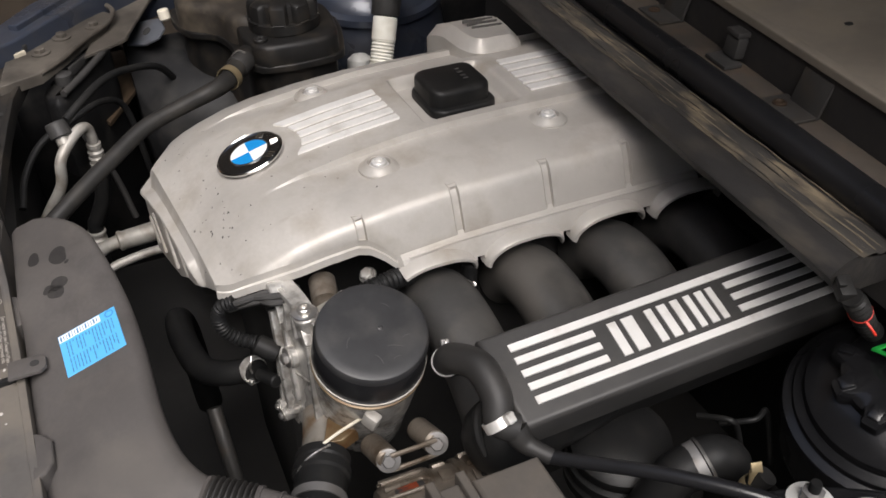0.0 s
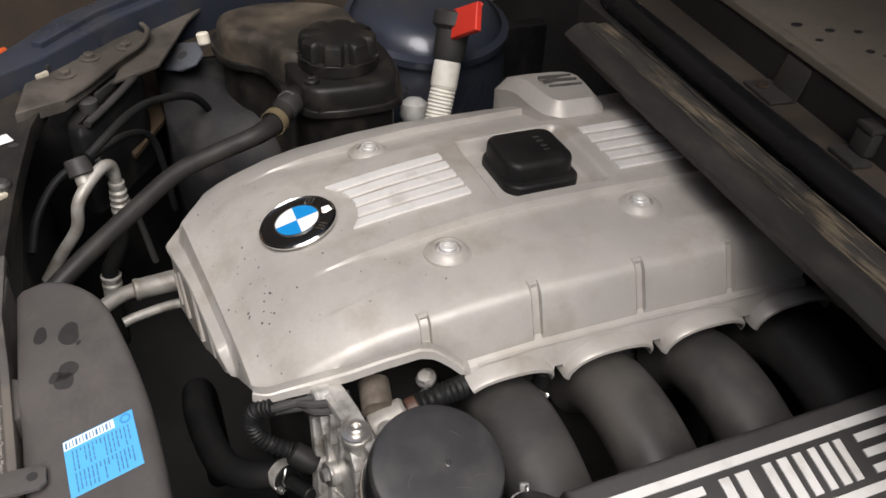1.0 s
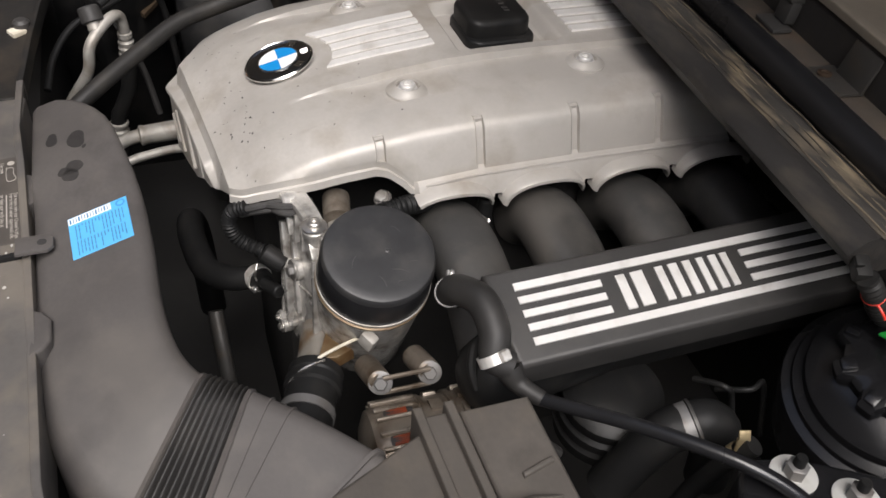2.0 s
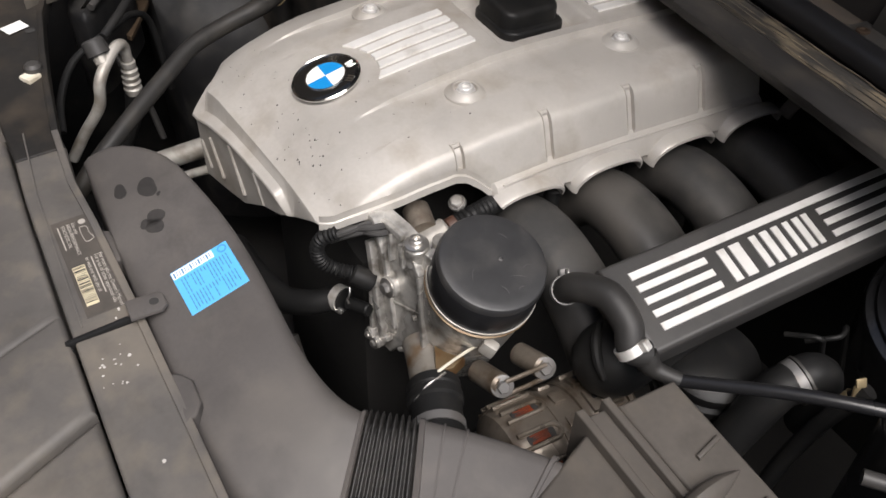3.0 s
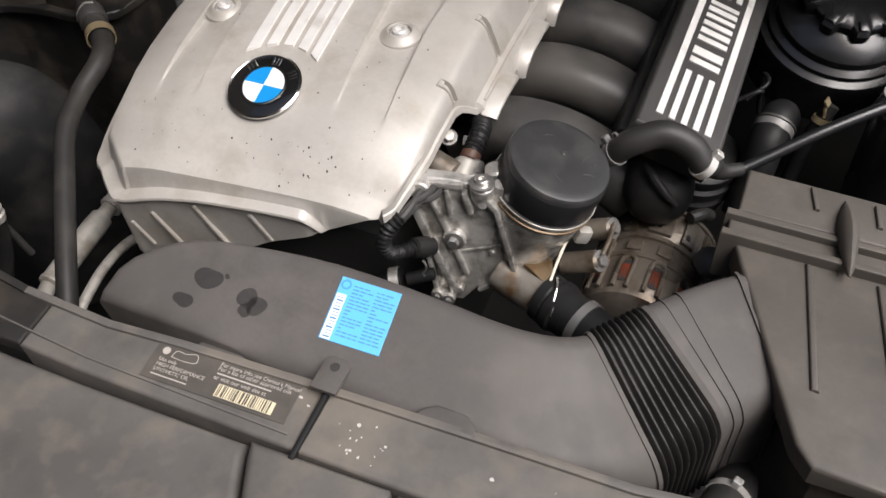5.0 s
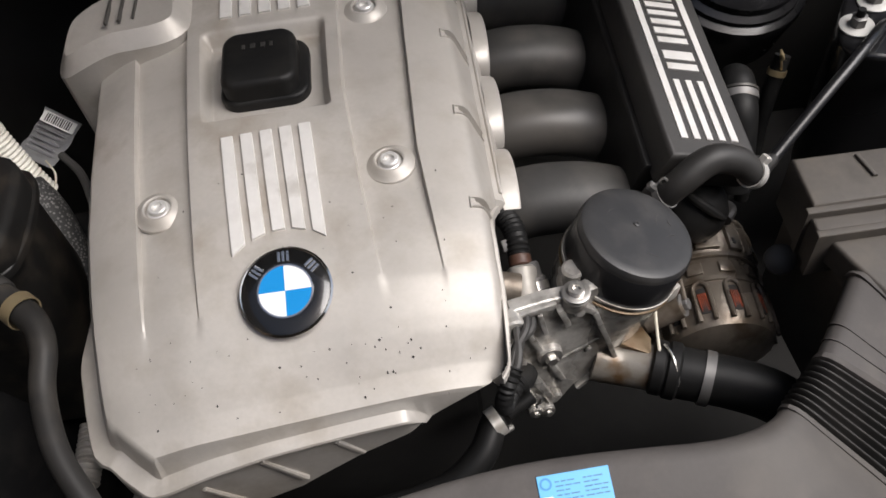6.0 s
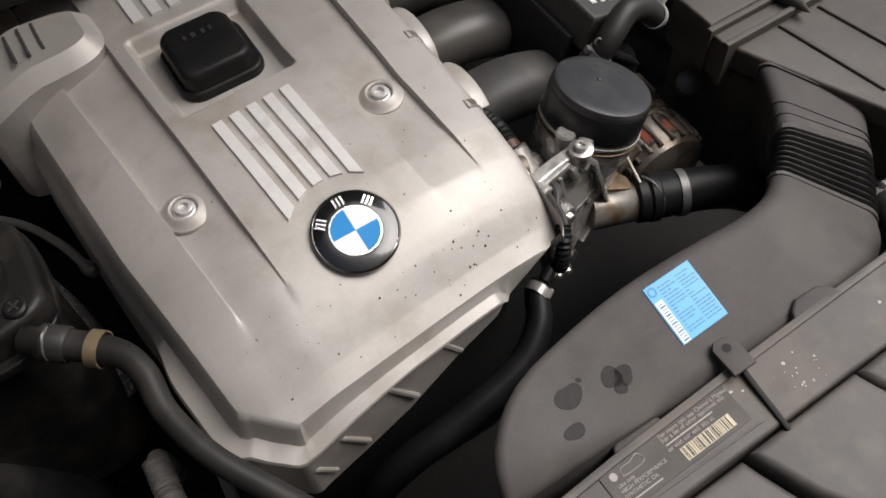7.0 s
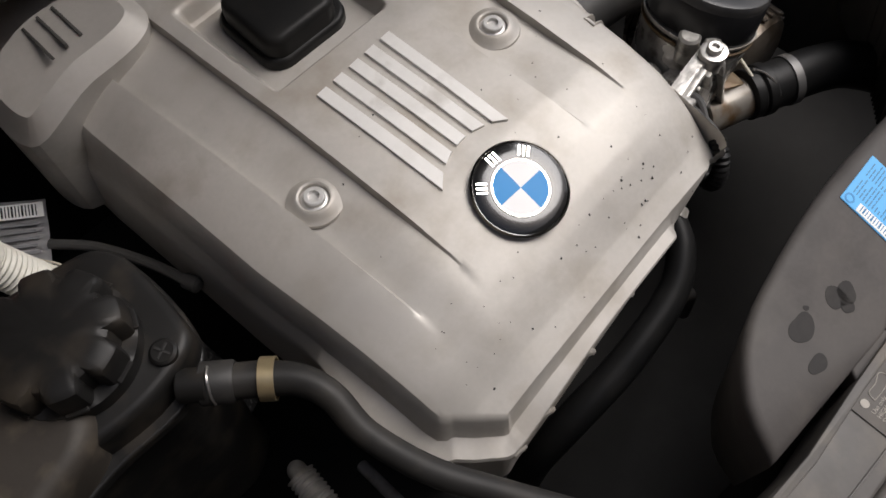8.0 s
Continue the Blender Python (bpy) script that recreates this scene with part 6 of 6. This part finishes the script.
part("strip", slab([(-0.372, -0.128), (-0.395, -0.085), (-0.402, -0.073), (-0.517, -0.023), (-0.578, 0.017), (-0.60, 0.0), (-0.525, -0.083), (-0.47, -0.092), (-0.43, -0.11)], lambda x, y: 0.788 - 0.05 * (x + 0.4), lambda x, y: 0.784 - 0.05 * (x + 0.4), 0.0015), METALDIRT, wing)
part("wing_edge", slab([(-0.330, -0.268), (-0.378, -0.258), (-0.487, -0.178), (-0.574, -0.075), (-0.68, 0.08), (-0.72, 0.20), (-0.66, 0.20), (-0.61, 0.08), (-0.531, -0.028), (-0.468, -0.110), (-0.376, -0.200)][::-1], lambda x, y: 0.822 + 0.04 * (-0.4 - x), 0.76, 0.004), BODY, wing)
part("wing_flange", slab([(-0.41, -0.205), (-0.487, -0.140), (-0.555, -0.045), (-0.66, 0.12), (-0.648, 0.125), (-0.543, -0.038), (-0.476, -0.130), (-0.402, -0.195)][::-1], lambda x, y: 0.829 + 0.04 * (-0.4 - x), 0.80, 0.002), BODY, wing)
part("wing_skin", slab([(-0.32, -0.275), (-0.40, -0.275), (-0.51, -0.19), (-0.60, -0.08), (-0.71, 0.09), (-0.75, 0.21), (-0.72, 0.20), (-0.68, 0.08), (-0.574, -0.075), (-0.487, -0.178), (-0.378, -0.258)][::-1], 0.80, 0.765, 0.01), BODY, wing)
for x, y in ((-0.412, -0.148), (-0.433, -0.106), (-0.372, -0.176)):
    bolt(wing, (x, y, 0.8005), (x, y, 0.83), 0.0068, mat=METALDIRT)
for x, y in ((-0.387, -0.200), (-0.178, -0.245)):
    z = 0.802 if x < -0.3 else 0.776
    part("clip_base", box((0.016, 0.016, 0.007), pose(x + 0.006, y - 0.003, z, 0, 0, 30), 0.002), CREAM, wing, "cream plastic clip")
    part("clip_knob", lathe([(0.0088, 0), (0.0088, 0.006), (0.006, 0.009), (0.002, 0.0095)], 18, Matrix.Translation((x - 0.002, y + 0.002, z + 0.002))), BLACK, wing)
inner = thing("headlamp_housing", "black plastic back of the headlamp under the ledge", "headlamp housing")
part("shell", slab(smooth_plan([(-0.300, -0.172), (-0.318, -0.150), (-0.352, -0.128), (-0.395, -0.100), (-0.420, -0.096), (-0.415, -0.125), (-0.370, -0.165), (-0.330, -0.185)], 5), lambda x, y: 0.772 + 0.10 * (-0.35 - x), 0.66, 0.012), LINER, inner)
part("rim", tube([(-0.303, -0.162, 0.772), (-0.335, -0.138, 0.776), (-0.375, -0.112, 0.780), (-0.408, -0.094, 0.782)], 0.0045, 12, 6), BLACK, inner)
part("lug", lathe([(0.010, -0.01), (0.011, 0.0), (0.011, 0.010), (0.008, 0.012), (0.002, 0.012)], 20, Matrix.Translation((-0.340, -0.158, 0.772))), BLACK, inner)
part("rib", box((0.004, 0.05, 0.012), pose(-0.372, -0.135, 0.778, 0, 0, 55), 0.0015), BLACK, inner)
paper = thing("paper_label", "small torn white paper label on the panel", "sticker")
part("sheet", box((0.016, 0.024, 0.0006), pose(-0.262, -0.246, slam_z(-0.262, -0.24) + 0.002, 0, 4, 25), 0.0002, 1), PAPER, paper)
headlamp = thing("headlamp", "edge of a headlamp with an orange indicator lens", "headlamp")
part("lens", tube([(-0.20, -0.345, 0.770), (-0.27, -0.325, 0.785), (-0.33, -0.300, 0.795), (-0.382, -0.279, 0.800)], [0.011, 0.011, 0.010, 0.009], 18, 6), material("clear_lens", (0.46, 0.22, 0.10), 0.25, 0, 0.1, 60, 0.0, coat=0.4), headlamp)
part("indicator", tube([(-0.380, -0.280, 0.800), (-0.408, -0.265, 0.803), (-0.432, -0.250, 0.806), (-0.450, -0.238, 0.806)], [0.009, 0.009, 0.008, 0.004], 18, 6), material("orange_lens", (0.70, 0.12, 0.03), 0.25, 0, 0.1, 60, 0.0, coat=0.4), headlamp, "orange indicator lens")
part("surround", tube([(-0.22, -0.318, 0.768), (-0.30, -0.292, 0.785), (-0.37, -0.262, 0.795), (-0.43, -0.230, 0.800)], 0.007, 12, 6), BLACK, headlamp)
stay = thing("steel_bracket", "blue-grey steel bracket with a hole", "bracket")
SB = Matrix.Translation((-0.462, -0.039, 0.769)) @ pose(0, 0, 0, 20, 25, -30)
part("plate", slab([(-0.026, -0.036), (0.016, -0.032), (0.026, 0.006), (0.020, 0.026), (0.004, 0.032), (-0.020, 0.018)], 0.0015, -0.0015, 0.001, SB), BLUEGREY, stay)
part("hole", lathe([(0.0065, 0.0012), (0.0065, 0.0022), (0.001, 0.0022)], 18, SB), DARK, stay)
part("lug", rod((-0.452, -0.012, 0.785), (-0.455, -0.0135, 0.800), 0.008, 16, 0.002), CREAM, stay)
liner = thing("wheel_arch_liner", "matt black curved inner wheel arch", "wheel arch", kind="structure")
rings = []
for k in range(13):
    s = k / 12
    y = -0.075 + 0.245 * s
    bulge = 0.05 * math.sin(math.pi * s)
    rings.append([V(-0.48 + 0.01 * s, y, 0.755), V(-0.42 + bulge, y, 0.725), V(-0.375 + bulge, y, 0.67), V(-0.345 + bulge, y + 0.01, 0.58), V(-0.33 + bulge, y + 0.02, 0.40), V(-0.43, y, 0.40), V(-0.49, y, 0.60)])
part("skin", loft(rings), LINER, liner, sharp=60)
cables = thing("cable", "black cable running along the wing", "cable")
part("cable", tube([(-0.225, -0.165, 0.775), (-0.25, -0.14, 0.785), (-0.29, -0.115, 0.785), (-0.34, -0.085, 0.772), (-0.38, -0.04, 0.75), (-0.40, -0.015, 0.70), (-0.405, 0.0, 0.62)], 0.0048, 12, 6), DEEP, cables)
cables2 = thing("cable", "black cable hanging beside the pipe", "cable")
part("cable", tube([(-0.18, -0.235, 0.70), (-0.215, -0.225, 0.72), (-0.25, -0.20, 0.74), (-0.275, -0.16, 0.75), (-0.31, -0.12, 0.75), (-0.335, -0.095, 0.72), (-0.345, -0.085, 0.62)], 0.0042, 10, 6), DEEP, cables2)
cables3 = thing("cable", "thin black cable by the service cap", "cable")
part("cable", tube([(-0.30, -0.16, 0.73), (-0.29, -0.145, 0.70), (-0.275, -0.13, 0.66), (-0.27, -0.12, 0.6)], 0.004, 10, 6), BLACK, cables3)
yellow = thing("yellow_clip", "small yellow plastic clip on a brown panel", "clip")
part("clip", box((0.020, 0.018, 0.008), pose(-0.408, -0.131, 0.704, 0, 8, 20), 0.003), CREAM, yellow)
part("knob", lathe([(0.006, 0), (0.006, 0.004), (0.002, 0.005)], 14, Matrix.Translation((-0.408, -0.131, 0.7075)) @ pose(0, 0, 0, 0, 8, 0)), BRASS, yellow)
brown = thing("brown_panel", "rusty brown panel behind the pipes", "panel")
part("panel", slab([(-0.351, -0.119), (-0.449, -0.068), (-0.541, -0.053), (-0.617, -0.079), (-0.551, -0.115), (-0.410, -0.144)], 0.70, 0.694, 0.001), BROWNP, brown)
far_tower = thing("strut_tower", "dark blue painted strut tower behind the tank", "strut tower", kind="structure")
part("dome", lathe([(0.13, -0.25), (0.115, -0.06), (0.105, -0.01), (0.085, 0.012), (0.05, 0.020), (0.01, 0.022)], 44, Matrix.Translation((-0.455, 0.285, 0.795)) @ pose(0, 0, 0, 0, 8, 0)), BODY, far_tower)
part("collar", lathe([(0.108, -0.012), (0.114, -0.010), (0.114, 0.0), (0.104, 0.004)], 44, Matrix.Translation((-0.455, 0.285, 0.785)) @ pose(0, 0, 0, 0, 8, 0), ring=True), BODY, far_tower)


# ---------- prints, chips and specks ----------
random.seed(7)
SLOPE = math.degrees(math.atan(0.06))
PM = Matrix.Translation((0.1045, -0.2570, slam_z(0.1045, -0.2570) + 0.0006)) @ pose(0, 0, 0, SLOPE, 2.0, 2.0)
notice = thing("oil_notice", "worn grey printed oil notice on the front panel", "sticker")
part("sheet", box((0.118, 0.031, 0.0006), PM, 0.0002, 1), NOTICE, notice)


def words(text, size, u, v, parent):
    curve = bpy.data.curves.new("words", "FONT")
    curve.body, curve.size, curve.extrude = text, size, 0.0001
    holder = bpy.data.objects.new("words_holder", curve)
    me = bpy.data.meshes.new_from_object(holder)
    bpy.data.objects.remove(holder)
    me.materials.append(PRINT)
    ob = new("lettering", me)
    ob.matrix_world = PM @ pose(u, v, 0.0005)
    ob.parent = parent
    return ob


for i, text in enumerate(("For more info see Owner's Manual", "For a list of other approved oils", "", "or visit our web site at")):
    if text:
        words(text, 0.0046, -0.006, 0.0105 - 0.0036 * i, notice)
    else:
        part("line", box((0.044, 0.0010, 0.0003), PM @ pose(0.017, 0.0045, 0.0004), 0, 1), PRINT, notice)
for i, text in enumerate(("Use only", "HIGH PERFORMANCE", "SYNTHETIC OIL")):
    words(text, 0.0042, -0.052, 0.0 - 0.0042 * i, notice)
part("line", box((0.030, 0.0010, 0.0003), PM @ pose(-0.037, -0.0112, 0.0004), 0, 1), PRINT, notice)
part("mark", lathe([(0.0030, 0), (0.0030, 0.0004)], 20, PM @ pose(-0.050, 0.0085, 0.0003)), PRINT, notice)
part("can_outline", tube([PM @ V(-0.044, 0.005, 0.0006), PM @ V(-0.042, 0.0105, 0.0006), PM @ V(-0.034, 0.0105, 0.0006), PM @ V(-0.026, 0.0125, 0.0006), PM @ V(-0.024, 0.006, 0.0006), PM @ V(-0.034, 0.0045, 0.0006), PM @ V(-0.044, 0.005, 0.0006)], 0.0003, 6, 5), PRINT, notice, "outline of an oil can")
part("code_strip", box((0.046, 0.0098, 0.0003), PM @ pose(0.024, -0.0075, 0.0005), 0, 1), BARCODE, notice, "yellowed barcode strip")
u = 0.0025
while u < 0.0455:
    w = random.choice((0.0004, 0.0007, 0.0011))
    part("code_bar", box((w, 0.0090, 0.0003), PM @ pose(u, -0.0075, 0.0007), 0, 1), SPOT, notice)
    u += w + random.choice((0.0006, 0.0009, 0.0014))


def fleck(x, y, z, r, parent, mat, name, squash=1.0):
    own = bmesh.new()
    pts = [(x + r * (0.75 + 0.5 * random.random()) * math.cos(a) * squash, y + r * (0.75 + 0.5 * random.random()) * math.sin(a)) for a in [2 * math.pi * k / 9 for k in range(9)]]
    return part(name, slab(pts, z if callable(z) else (lambda px, py: z), (lambda px, py: (z(px, py) if callable(z) else z) - 0.0008), 0.0001, None, own, 1), mat, parent)


for k in range(22):
    x, y = random.uniform(0.19, 0.42), random.uniform(-0.278, -0.246)
    if random.random() < 0.45:
        x = random.gauss(0.218, 0.018)
    fleck(x, y, lambda px, py: slam_z(px, py) + 0.0003, random.choice((0.0005, 0.0007, 0.0010, 0.0014)), slam, CHIP, "chip", random.uniform(0.5, 1.3))
for k in range(9):
    fleck(random.uniform(0.05, 0.18), random.uniform(-0.252, -0.246), lambda px, py: slam_z(px, py) + 0.0003, random.uniform(0.0005, 0.0013), slam, CHIP, "chip", 1.6)
# oil specks, thick near the front and few further back
for k in range(95):
    x = random.uniform(-0.125, 0.14)
    y = random.choice((random.uniform(-0.078, -0.02), random.gauss(-0.05, 0.02), random.uniform(-0.07, 0.12)))
    if y < -0.08 or math.hypot(x, y) < 0.038:
        continue
    if x < 0.03 and random.random() < 0.35:
        continue
    fleck(x, y, lambda px, py: skin_z(px, py) + 0.00025, random.choice((0.0003, 0.0004, 0.0005, 0.0008)), cover, SPOT, "oil_speck", random.uniform(0.7, 1.2))
